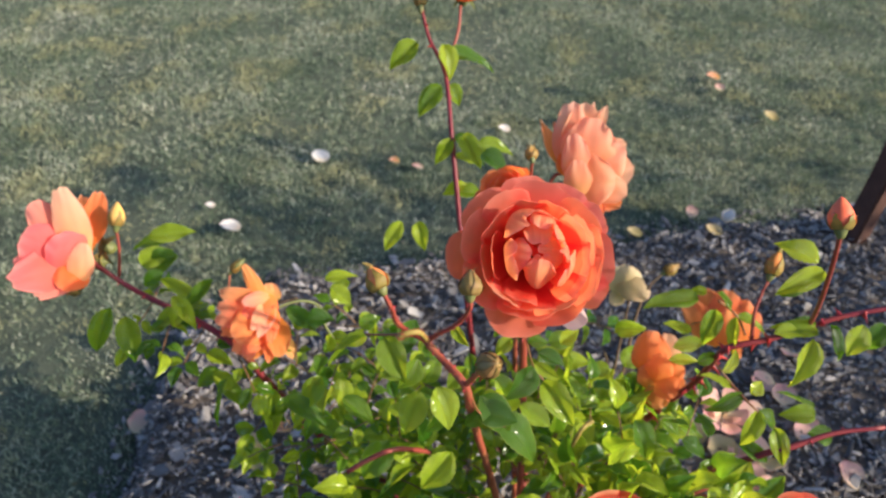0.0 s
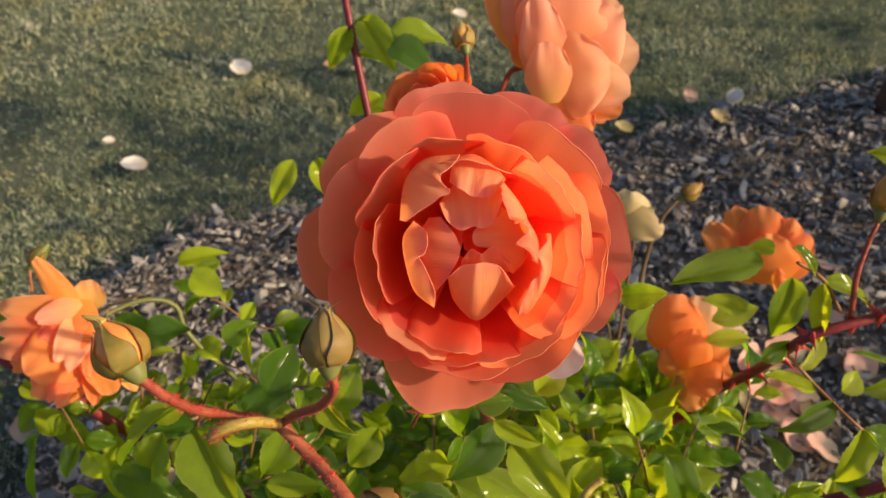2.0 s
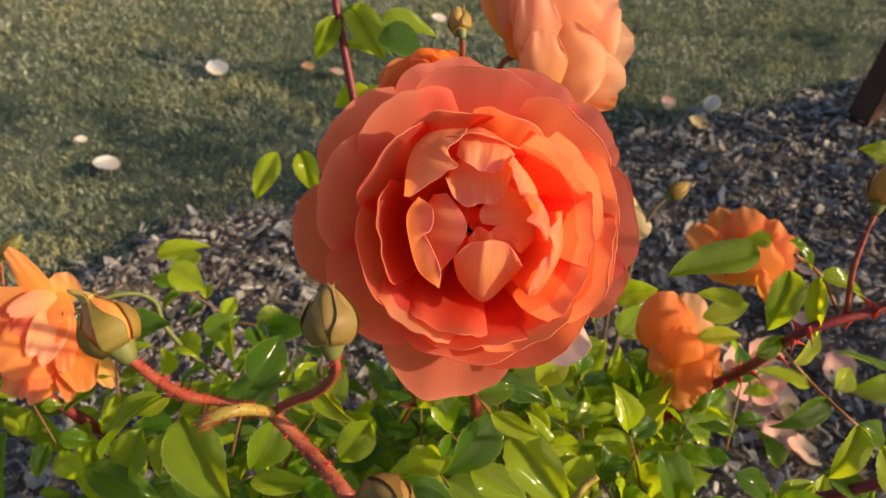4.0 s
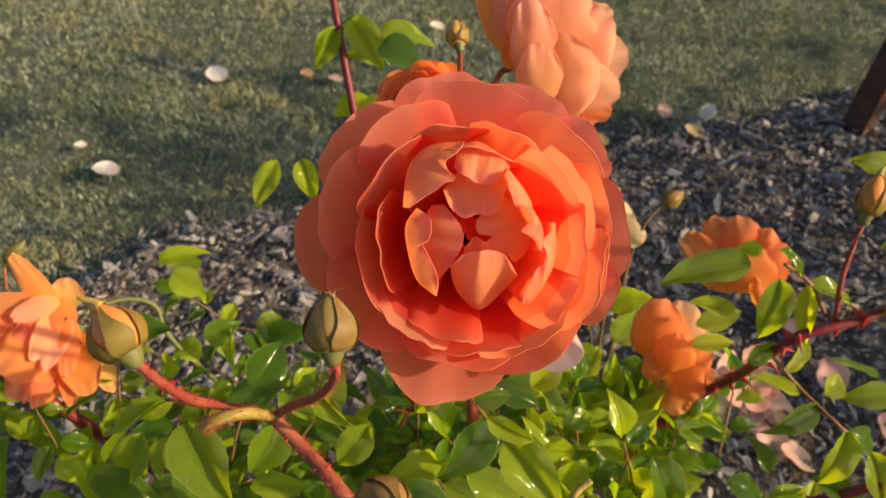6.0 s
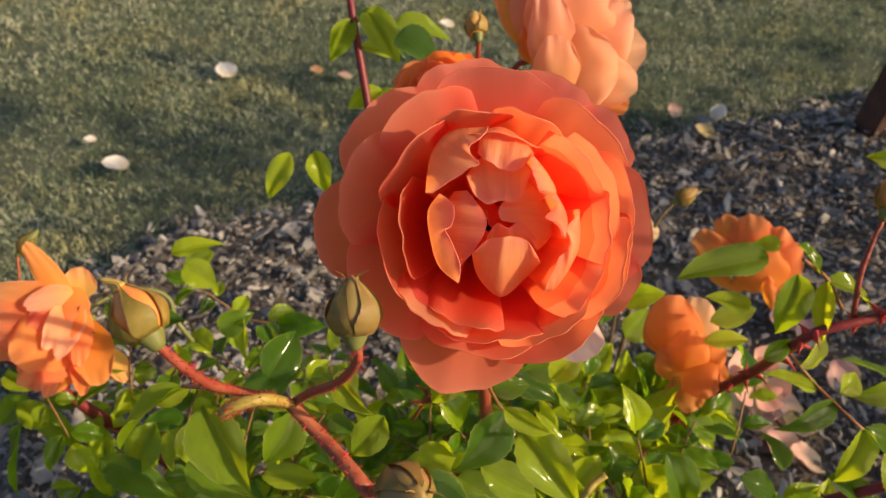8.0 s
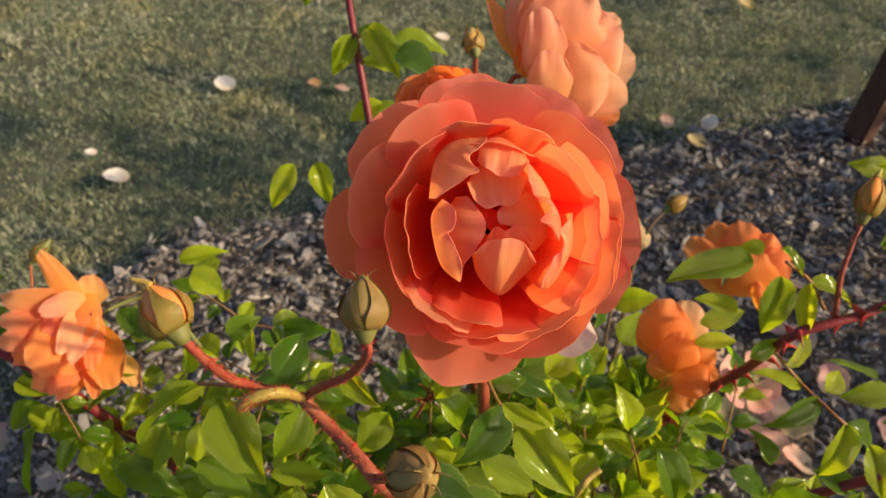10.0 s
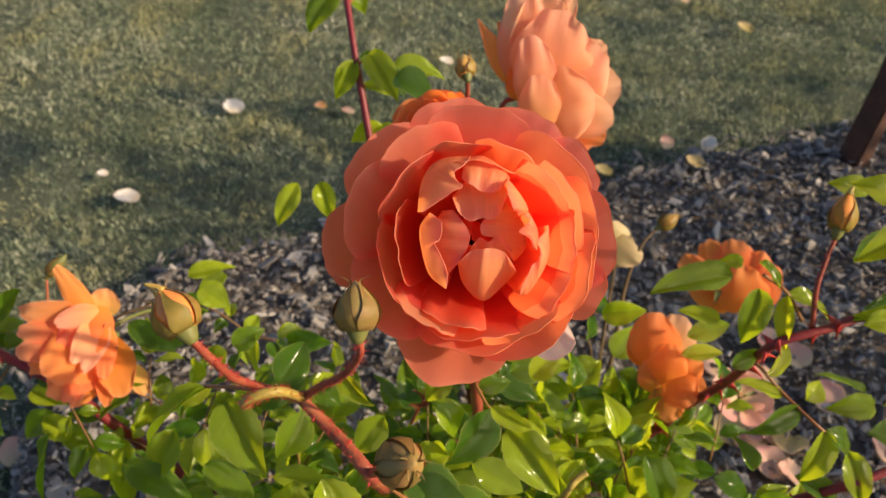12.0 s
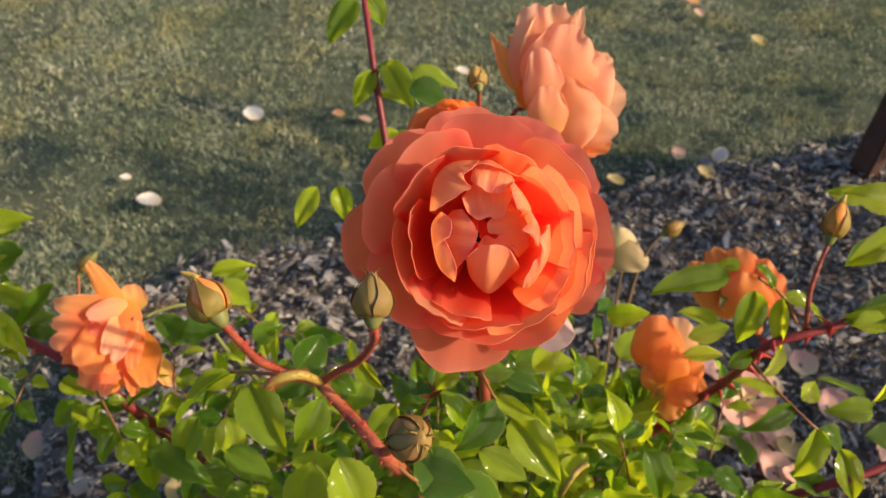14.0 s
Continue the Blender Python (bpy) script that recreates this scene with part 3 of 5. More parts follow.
# ---- buds ----
def bud(bush, base, tip, width, label, body_mat=None, wrap=0.75, seed=0, tip_curl=None, sepals=None):
    """A bud: a pointed body on a round hip, with five sepals clasping it."""
    base, tip = Vector(base), Vector(tip)
    ax = tip - base
    L = ax.length
    m = Matrix.Translation(base) @ frame_to(ax, (0.2, 0.9, 0.3)).to_4x4()
    rng = random.Random(seed)
    R = width / 2

    def body_r(t):
        return R * max(0.02, math.sin(math.pi * (0.16 + 0.83 * t) ** 0.90)) ** 0.80 * (1 - 0.32 * max(0.0, t - 0.35) ** 1.3)

    bm = bmesh.new()
    rings = []
    for j in range(13):
        t = j / 12
        h = L * (0.16 + 0.80 * t)
        ring = []
        for k in range(16):
            a = 2 * math.pi * k / 16
            swirl = 1 + 0.05 * ((a / 2.0944 + t * 0.9 + seed) % 1.0)
            ring.append(bm.verts.new(m @ Vector((body_r(t) * swirl * math.cos(a), body_r(t) * swirl * math.sin(a), h))))
        rings.append(ring)
    for a, b in zip(rings, rings[1:]):
        for k in range(16):
            bm.faces.new((a[k], a[(k + 1) % 16], b[(k + 1) % 16], b[k]))
    bm.faces.new(rings[0][::-1])
    bm.faces.new(rings[-1])
    body = part("bud", bm, body_mat or BUD, bush, label)
    bm = bmesh.new()
    prof = [(0.20, -0.08), (0.32, -0.03), (0.44, 0.05), (0.52, 0.12), (0.60, 0.19)]
    rings = [[bm.verts.new(m @ Vector((R * r * math.cos(a), R * r * math.sin(a), L * h))) for a in np.linspace(0, 2 * math.pi, 12, endpoint=False)] for r, h in prof]
    for a, b in zip(rings, rings[1:]):
        for k in range(12):
            bm.faces.new((a[k], a[(k + 1) % 12], b[(k + 1) % 12], b[k]))
    bm.faces.new(rings[0][::-1])
    part("hip", bm, HIP, body, "green swollen hip")
    for s in range(5):
        a0 = 2 * math.pi * s / 5 + seed + rng.uniform(-0.15, 0.15)
        bm = bmesh.new()
        end = wrap * rng.uniform(0.95, 1.18)
        tail = rng.uniform(0.03, 0.13)
        lean = rng.uniform(-0.5, 0.5)
        last = None
        for j in range(14):
            q = j / 13
            t = min(q / 0.72, 1.0) * end
            free = max(0.0, q - 0.72) / 0.28
            r = body_r(min(t, 0.93)) * 1.05 + 0.0005 + free * free * R * 0.42
            w = 0.50 * (1 - 0.86 * smooth((t / end - 0.15) / 0.85) ** 0.8) * (1 - 0.75 * free) + 0.06 * (1 - free)
            z = L * (0.15 + 0.80 * min(t, 1.0) + tail * free)
            row = []
            for k in (-1, -0.90, 0, 0.90, 1):
                a = a0 + k * w + lean * free * free + 0.05 * math.sin(q * 14 + s)
                row.append(bm.verts.new(m @ Vector(((r + 0.0001 + 0.0003 * k * k) * math.cos(a), (r + 0.0001 + 0.0003 * k * k) * math.sin(a), z))))
            if last:
                for k in range(4):
                    bm.faces.new((last[k], last[k + 1], row[k + 1], row[k])).material_index = 1 if k in (0, 3) and q > 0.2 else 0
            last = row
        bmesh.ops.solidify(bm, geom=bm.faces[:], thickness=0.0005)
        part("sepal", bm, [sepals or SEPAL, SEPAL_EDGE], body)
    if tip_curl:
        bm = bmesh.new()
        side = Vector(tip_curl)
        top = base + ax * 0.90
        tube(bm, [top, top + ax * 0.09 + side * 0.15, top + ax * 0.15 + side * 0.6], R * 0.34, R * 0.05, 7, 4)
        part("bud_tip", bm, SEPAL, body, "curled reddish sepal tip")
    return body


# ---- canes and leaves ----
def cane(bush, points, r0, r1, mat, label="", hairs=0, thorns=0, thorn_len=0.006, seed=1, name="cane"):
    """A stem through points; hairs: fine prickles in its own mesh; thorns: hooked ones as parts."""
    rng = random.Random(seed)
    bm = bmesh.new()
    line = tube(bm, points, r0, r1)
    for _ in range(int(hairs * 2.4)):
        i = rng.randrange(1, len(line) - 1)
        d = frame_to(line[i + 1] - line[i - 1])
        a = rng.uniform(0, 6.283)
        out = d @ Vector((math.cos(a), math.sin(a), 0))
        r = r0 + (r1 - r0) * i / len(line)
        spike(bm, line[i].lerp(line[i + 1], rng.random()) + out * r * 0.9, out + Vector((0, 0, -0.2)), rng.uniform(0.0014, 0.0030), 0.00019, 0, 1)
    ob = part(name, bm, [mat, THORN], bush, label)
    for _ in range(thorns):
        i = rng.randrange(2, len(line) - 2)
        d = frame_to(line[i + 1] - line[i - 1])
        a = rng.uniform(0, 6.283)
        out = d @ Vector((math.cos(a), math.sin(a), 0))
        r = r0 + (r1 - r0) * i / len(line)
        bm = bmesh.new()
        spike(bm, line[i] + out * r * 0.85, out, thorn_len * rng.uniform(0.6, 1.15), thorn_len * 0.28, 0.25)
        part("thorn", bm, THORN, ob)
    return ob


def leaf_mesh(fold, droop, twist, teeth, fat, rows=21, cols=(-1, -0.7, -0.35, 0, 0.35, 0.7, 1)):
    """A leaflet 1 long along y, 1 wide, its two halves arching from the midrib, with toothed edges."""
    verts, uvs, faces = [], [], []
    for j in range(rows):
        t = j / (rows - 1)
        w = 0.5 * 1.04 * math.sin(math.pi * t ** fat) ** 0.74 * (1 - 0.26 * t ** 3) if 0 < t < 1 else 0.004
        w *= 1 - 0.40 * max(0.0, t - 0.76)
        for c in cols:
            tooth = 1 + (teeth * (1 if j % 2 else -1) if abs(c) == 1 and 1 < j < rows - 2 else 0)
            x = c * w * tooth
            y = t + (0.010 if abs(c) == 1 and j % 2 == 0 else 0) * (1 if j < rows - 1 else 0)
            a = abs(x)
            z = fold * (a - 1.1 * a * a) - droop * (t - 0.25) ** 2 + 0.045 * math.sin(t * 8 + c * 2 + fold * 30) * c * c + 0.012 * math.sin(t * 19 + fold * 9) * abs(c)
            a = twist * t
            verts.append((x * math.cos(a) - z * math.sin(a) * 0.4, y, z + x * math.sin(a)))
            uvs.append((0.5 + 0.5 * c, t))
    n = len(cols)
    for j in range(rows - 1):
        for i in range(n - 1):
            a = j * n + i
            faces.append((a, a + 1, a + n + 1, a + n))
    ob = mesh_ob("leaf", verts, faces, [LEAF], True, uvs)
    me = ob.data
    bpy.data.objects.remove(ob)
    return me


LEAVES = [leaf_mesh(*q) for q in ((0.75, 0.35, 0.0, 0.030, 0.80), (1.05, 0.45, 0.3, 0.034, 0.78), (0.60, 0.20, -0.3, 0.028, 0.84), (0.95, 0.60, -0.25, 0.030, 0.76), (0.70, 0.70, 0.4, 0.034, 0.82), (1.20, 0.3, 0.1, 0.030, 0.8))]
FAR_LEAVES = [leaf_mesh(f, d, 0.2, 0.0, 0.8, 7, (-1, 0, 1)) for f, d in ((0.75, 0.35), (1.05, 0.45), (0.60, 0.20), (0.95, 0.60), (0.70, 0.70), (1.20, 0.3))]
FACING = Vector((0.18, -0.50, 0.85)).normalized()


def leaf_pose(base, tip, width, roll, facing=None):
    base, tip = Vector(base), Vector(tip)
    y = tip - base
    L = y.length
    y.normalize()
    z = (facing or FACING) - y * y.dot(facing or FACING)
    z.normalize()
    m = Matrix((y.cross(z), y, z)).transposed().to_4x4()
    return Matrix.Translation(base) @ m @ pose(0, 0, 0, 0, roll, 0) @ Matrix.Diagonal((width * 0.88, L, (width + L) * 0.5, 1))


counted, single = [0], [0]


def leaf(base, tip, width, roll=0, kind=None, facing=None):
    """A single leaflet of the bush, from its stalk to its tip."""
    counted[0] += 1
    single[0] += 1
    k = counted[0] % 5 if kind is None else kind
    return under(placed(new("leaf", LEAVES[k]), leaf_pose(base, tip, width, roll, facing)), bush)


def spray(at, way, size, rng, stalks, sink=None):
    """A compound leaf: a stalk with five leaflets. sink: list that takes their poses in place of parts."""
    at, way = Vector(at), Vector(way).normalized()
    side = way.cross(Vector((0, 0, 1)))
    side = side.normalized() if side.length > 0.05 else Vector((1, 0, 0))
    end = at + way * size * 1.5 + Vector((0, 0, -0.25 * size))
    mid = at.lerp(end, 0.55) + Vector((0, 0, 0.10 * size))
    tube(stalks, [at, mid, end], 0.0009, 0.0006, 5, 3)
    face = (Vector((0, 0, 1)) + Vector((rng.uniform(-0.5, 0.7), rng.uniform(-0.7, 0.4), 0))).normalized()
    spots = [(end, way, 1.0), (mid.lerp(end, 0.7), way * 0.5 + side, 0.85), (mid.lerp(end, 0.7), way * 0.5 - side, 0.85),
             (mid.lerp(at, 0.3), way * 0.35 + side, 0.7), (mid.lerp(at, 0.3), way * 0.35 - side, 0.7)]
    for p, d, s in spots:
        d = (d.normalized() + Vector((rng.uniform(-0.2, 0.2), rng.uniform(-0.2, 0.2), rng.uniform(-0.45, 0.1)))).normalized()
        L = size * s * rng.uniform(0.85, 1.15)
        args = (p + d * 0.003, p + d * L, L * rng.uniform(0.55, 0.72), rng.uniform(-25, 25))
        if sink is None:
            leaf(*args, kind=rng.randrange(6), facing=face)
        else:
            sink.append((rng.randrange(6), leaf_pose(*args, face)))


def joined_leaves(name, poses, kinds=None):
    """Many leaflets in one mesh."""
    verts, uvs, faces = [], [], []
    store = []
    for me in kinds or LEAVES:
        co = np.array([v.co[:] for v in me.vertices])
        uv = np.zeros((len(co), 2))
        for l, d in zip(me.loops, me.uv_layers[0].data):
            uv[l.vertex_index] = d.uv
        store.append((co, uv, np.array([p.vertices[:] for p in me.polygons])))
    off = 0
    for k, m in poses:
        co, uv, fc = store[k]
        mm = np.array(m)
        verts.append(co @ mm[:3, :3].T + mm[:3, 3])
        uvs.append(uv)
        faces.append(fc + off)
        off += len(co)
    return mesh_ob(name, np.concatenate(verts).tolist(), np.concatenate(faces).tolist(), [LEAF], True, np.concatenate(uvs))


# ---- the rose bush ----
BASE = Vector((0.12, 0.56, 0.05))
bush = placed(new("rose_bush"), Matrix.Translation(BASE))
tagged(bush, "thorny rose bush with coral-orange blooms and glossy green leaves in mulch", "rose bush")

# canes: the near flowering stem with its fork
cane(bush, [(-0.0190, 0.3894, 0.7181), (-0.0140, 0.3915, 0.7020), (-0.0120, 0.4000, 0.6820), (-0.0050, 0.4090, 0.6640), (0.0094, 0.4136, 0.6482)], 0.0016, 0.0019, STEM, "reddish prickly flower stalk", hairs=110, seed=3)
cane(bush, [(0.0407, 0.3882, 0.7144), (0.0400, 0.3895, 0.7030), (0.0310, 0.3990, 0.6800), (0.0180, 0.4090, 0.6610), (0.0093, 0.4138, 0.6478)], 0.0015, 0.0018, STEM, "reddish prickly flower stalk", hairs=90, seed=4)
cane(bush, [(0.0099, 0.4118, 0.6516), (0.0049, 0.4026, 0.668), (-0.0016, 0.3994, 0.6716), (-0.0074, 0.3984, 0.6702), (-0.0108, 0.3982, 0.6668)], 0.0021, 0.0025, STUB, "olive pruned stub with prickles", hairs=110, seed=5)
cane(bush, [(0.0086, 0.4140, 0.6484), (0.0206, 0.4030, 0.6410), (0.0310, 0.3900, 0.6400), (0.0391, 0.3814, 0.6340), (0.0425, 0.3960, 0.6020), (0.0480, 0.4260, 0.5400), (0.0850, 0.4900, 0.3000), (0.1100, 0.5450, 0.0300)], 0.0024, 0.0040, STEM, "red prickly stem", hairs=260, thorns=4, thorn_len=0.004, seed=6)
cane(bush, [(0.0392, 0.3818, 0.6357), (0.0440, 0.3700, 0.6560), (0.0490, 0.3570, 0.6800)], 0.0022, 0.0018, STEM, hairs=30, seed=7)
cane(bush, [(0.0401, 0.3820, 0.6340), (0.0500, 0.4000, 0.5850), (0.0640, 0.4020, 0.5700), (0.0800, 0.4100, 0.5500)], 0.0011, 0.0009, RACHIS, name="leaf_stalk")
cane(bush, [(0.0857, 0.4210, 0.6450), (0.0961, 0.4440, 0.5925), (0.1059, 0.4411, 0.5775)], 0.0009, 0.0008, RACHIS, name="leaf_stalk")
cane(bush, [(0.0862, 0.4660, 0.6850), (0.0880, 0.4900, 0.6400), (0.0950, 0.5050, 0.5400), (0.1100, 0.5400, 0.3000), (0.1200, 0.5600, 0.0300)], 0.0026, 0.0048, STEM, "red upright stem", hairs=60, thorns=8, seed=8)
# the thorny cane that leans out over the bed
cane(bush, [(0.1300, 0.5650, 0.0300), (0.1700, 0.5450, 0.2600), (0.2073, 0.5450, 0.3700), (0.2480, 0.5560, 0.4000), (0.2640, 0.5560, 0.4250), (0.2770, 0.5350, 0.4800), (0.2770, 0.5100, 0.5390), (0.2860, 0.5060, 0.5560), (0.3180, 0.5080, 0.5640), (0.3500, 0.5140, 0.5740), (0.3900, 0.5180, 0.5870), (0.4500, 0.5200, 0.6000)], 0.0044, 0.0021, CANE, "dark red cane with large hooked thorns", thorns=42, thorn_len=0.0115, seed=9)
cane(bush, [(0.3165, 0.5384, 0.6117), (0.3079, 0.5270, 0.5985), (0.3030, 0.5180, 0.5850), (0.3040, 0.5090, 0.5600)], 0.0013, 0.0017, STEM, "red flower stalk", hairs=30, seed=10)
cane(bush, [(0.2874, 0.7373, 0.4520), (0.2688, 0.7249, 0.4373), (0.2552, 0.7081, 0.4000), (0.2400, 0.6700, 0.3200), (0.2000, 0.6200, 0.1500), (0.1500, 0.5800, 0.0300)], 0.0014, 0.0030, OLD_CANE, seed=11)
cane(bush, [(0.2692, 0.5221, 0.5980), (0.2923, 0.5285, 0.5745), (0.3000, 0.5150, 0.5620)], 0.0010, 0.0012, RACHIS, name="leaf_stalk")
cane(bush, [(0.2770, 0.5120, 0.5300), (0.2939, 0.4984, 0.5133), (0.3074, 0.4724, 0.5109), (0.3308, 0.4672, 0.4901)], 0.0012, 0.0009, RACHIS, name="leaf_stalk")
cane(bush, [(-0.0409, 0.4388, 0.6304), (-0.0280, 0.4330, 0.6360), (-0.0085, 0.4174, 0.6517)], 0.0009, 0.0011, RACHIS, name="leaf_stalk")
cane(bush, [(0.4300, 0.4650, 0.4950), (0.3851, 0.4632, 0.4877), (0.3475, 0.4555, 0.4775), (0.3146, 0.4547, 0.4611), (0.2400, 0.4800, 0.3600), (0.1500, 0.5500, 0.0300)], 0.0019, 0.0042, CANE, "dark red cane", thorns=8, seed=12)
# the cane that leans out to the lawn
cane(bush, [(-0.3553, 0.6200, 0.5606), (-0.3380, 0.6300, 0.5240), (-0.3050, 0.6220, 0.5040), (-0.2462, 0.5900, 0.5020), (-0.1992, 0.5720, 0.4800), (-0.1734, 0.5700, 0.4300), (-0.1200, 0.5600, 0.3500), (-0.0200, 0.5500, 0.2200), (0.0900, 0.5550, 0.0300)], 0.0024, 0.0052, CANE, "dark red cane with thorns", thorns=16, thorn_len=0.007, seed=13)
cane(bush, [(-0.3233, 0.6380, 0.5838), (-0.3240, 0.6320, 0.5600), (-0.3320, 0.6300, 0.5250)], 0.0014, 0.0017, STEM, seed=14)
# the tall cane
cane(bush, [(-0.0129, 0.8731, 0.7343), (-0.0026, 0.8500, 0.7035), (0.0162, 0.8200, 0.6750), (0.0251, 0.7620, 0.6215), (0.0361, 0.7100, 0.5344), (0.0479, 0.6700, 0.4319), (0.0800, 0.6000, 0.2000), (0.1100, 0.5650, 0.0300)], 0.0017, 0.0042, CANE, "tall dark red cane", thorns=14, thorn_len=0.006, seed=15)
cane(bush, [(0.0327, 0.8740, 0.7344), (0.0299, 0.8560, 0.7087), (0.0162, 0.8240, 0.6780)], 0.0016, 0.0018, STEM, seed=16)
cane(bush, [(0.2808, 0.3990, 0.7660), (0.2900, 0.4100, 0.7300), (0.3100, 0.4400, 0.6700), (0.3286, 0.4760, 0.6100), (0.3300, 0.5080, 0.5690)], 0.0016, 0.0022, STEM, "red flower stalk", seed=17)
# stalks of the pair behind the large bloom
cane(bush, [(0.0992, 0.6, 0.6944), (0.0995, 0.6080, 0.6700), (0.0985, 0.6200, 0.6350), (0.0980, 0.6350, 0.5800), (0.0980, 0.6300, 0.4800), (0.1100, 0.5800, 0.2000), (0.1150, 0.5700, 0.0300)], 0.0013, 0.0038, STEM, seed=18)
cane(bush, [(0.2529, 0.7375, 0.4281), (0.2450, 0.7150, 0.3900), (0.2300, 0.6700, 0.3000)], 0.0012, 0.0016, OLD_CANE, seed=20)
cane(bush, [(-0.2158, 0.6428, 0.5207), (-0.2180, 0.6250, 0.4980), (-0.2150, 0.5800, 0.4880)], 0.0010, 0.0013, STEM, seed=21)

# pruned ends and bare twigs
cane(bush, [(0.1389, 0.4427, 0.4888), (0.1432, 0.4384, 0.5143), (0.1493, 0.4426, 0.5192), (0.1549, 0.4449, 0.5221)], 0.0022, 0.0020, STUB, "tan pruned stem end", hairs=10, seed=61)
cane(bush, [(0.0081, 0.4594, 0.4550), (-0.0184, 0.4290, 0.4979), (-0.0401, 0.4177, 0.5001), (-0.0629, 0.4092, 0.4898)], 0.0024, 0.0022, STEM, "red pruned stem end", hairs=20, seed=62)
cane(bush, [(-0.1420, 0.6326, 0.4953), (-0.1624, 0.6293, 0.4907), (-0.1710, 0.6078, 0.5031)], 0.0010, 0.0013, OLD_CANE, "bare brown twig", seed=63)
cane(bush, [(0.2127, 0.6703, 0.3845), (0.2192, 0.6661, 0.3649), (0.2258, 0.6562, 0.3088)], 0.0010, 0.0013, OLD_CANE, "bare brown twig", seed=64)
# buds
bud(bush, (-0.0186, 0.3892, 0.7180), (-0.0295, 0.4021, 0.7324), 0.0158, "plump bud showing orange petals between olive sepals", wrap=0.85, seed=1, tip_curl=(-0.0068, 0.0, 0.0012))
bud(bush, (0.0405, 0.3880, 0.7138), (0.0409, 0.4025, 0.7302), 0.0155, "closed olive bud on a curved red stalk", OLIVE_BUD, wrap=1.0, seed=2, sepals=OLIVE_SEPAL)
bud(bush, (0.0490, 0.3575, 0.6800), (0.0590, 0.3440, 0.6990), 0.0165, "closed green and red bud", OLIVE_BUD, wrap=1.0, seed=3, sepals=OLIVE_SEPAL)
bud(bush, (0.0992, 0.6, 0.6944), (0.098, 0.618, 0.7025), 0.0108, "slim yellow-orange bud", YELLOW_BUD, wrap=0.7, seed=4)
bud(bush, (0.3158, 0.5377, 0.6110), (0.3264, 0.5557, 0.6316), 0.0150, "slim orange bud with tan sepals", wrap=0.9, seed=5, tip_curl=(0.0020, 0.0, 0.0020))
bud(bush, (0.2857, 0.7363, 0.4508), (0.3076, 0.7439, 0.4602), 0.0140, "small drooping green bud with a red tip", OLIVE_BUD, wrap=1.0, seed=6)
bud(bush, (-0.3233, 0.6364, 0.5824), (-0.3220, 0.6556, 0.6070), 0.0165, "slim orange bud", YELLOW_BUD, wrap=0.45, seed=7)
bud(bush, (0.2801, 0.3973, 0.7662), (0.2804, 0.4138, 0.7873), 0.0165, "pointed coral bud", CORAL_BUD, wrap=0.38, seed=8)
bud(bush, (-0.3586, 0.6627, 0.5187), (-0.3811, 0.6615, 0.5177), 0.0170, "small yellow-green bud", HIP, wrap=0.5, seed=9)
bud(bush, (-0.3836, 0.6422, 0.4993), (-0.4063, 0.6385, 0.4952), 0.0170, "small yellow-green bud", HIP, wrap=0.5, seed=10)
bud(bush, (-0.2158, 0.6428, 0.5207), (-0.1990, 0.6540, 0.5341), 0.0100, "thin yellow-green bud", HIP, wrap=0.6, seed=11)
bud(bush, (-0.0128, 0.8691, 0.7291), (-0.0151, 0.8951, 0.7596), 0.0150, "slim yellow-orange bud", YELLOW_BUD, wrap=0.6, seed=12)

# the large bloom
M0 = bloom_frame((0.0872, 0.4480, 0.7045), (-0.03, -0.755, 0.68))
great = calyx(bush, M0, 0.052, "large coral-orange many-petalled rose bloom, fully open")
CC, GG = [CORAL, CORAL_BACK], [GUARD, CORAL_BACK]


def p(az, r1, h1, hw, cr, ch, curl=0.0, cup=0.0, notch=0.0, mats=CC, ruff=0.0020, h0=-0.022, lap=1.0, point=0.0, crease=None):
    counted[0] += 1
    petal(great, M0, mats, az, r1, h1, hw, cr, ch, curl, counted[0], ruff, cup=cup, notch=notch, h0=h0, nu=25, nv=19, lap=lap, point=point, crease=crease)


# guard petals, widest and lowest
p(178, 0.0632, -0.008, 24, 0.038, -0.020, 0.1, mats=GG)
p(133, 0.0612, -0.007, 29, 0.038, -0.018, 0.2, mats=GG)
p(95, 0.0616, -0.010, 25, 0.038, -0.020, 0.2, mats=GG)
p(58, 0.0622, -0.011, 24, 0.038, -0.018, 0.2, mats=GG)
p(32, 0.0632, -0.014, 20, 0.036, -0.022, 0.2, mats=GG)
p(-2, 0.0624, -0.008, 28, 0.038, -0.018, 0.2, mats=GG)
p(-27, 0.0622, -0.012, 18, 0.036, -0.022, 0.2, mats=GG)
# a petal's pale back, with the direct sun on it put into its white
p(-54, 0.0606, -0.005, 12, 0.038, -0.020, 0.3, mats=[WHITE, WHITE])
p(-104, 0.0600, 0.002, 32, 0.040, -0.018, 0.0, point=0.09, crease=(-0.15, 0.0035), lap=0.0, mats=GG)
# second ring
p(158, 0.0516, 0.009, 30, 0.043, -0.012, 0.3, mats=GG)
p(116, 0.0500, 0.008, 28, 0.042, -0.012, 0.3, mats=GG)
p(82, 0.0562, 0.007, 29, 0.044, -0.012, 0.2, mats=GG)
p(37, 0.0520, 0.009, 28, 0.043, -0.012, 0.3, mats=GG)
p(9, 0.0505, 0.009, 24, 0.042, -0.012, 0.3, mats=GG)
p(-20, 0.0452, 0.014, 25, 0.043, -0.012, 0.7, mats=GG)
p(-60, 0.0512, 0.009, 31, 0.042, -0.012, 0.3, mats=GG)
p(-97, 0.0428, 0.013, 33, 0.041, -0.012, 0.4, mats=GG)
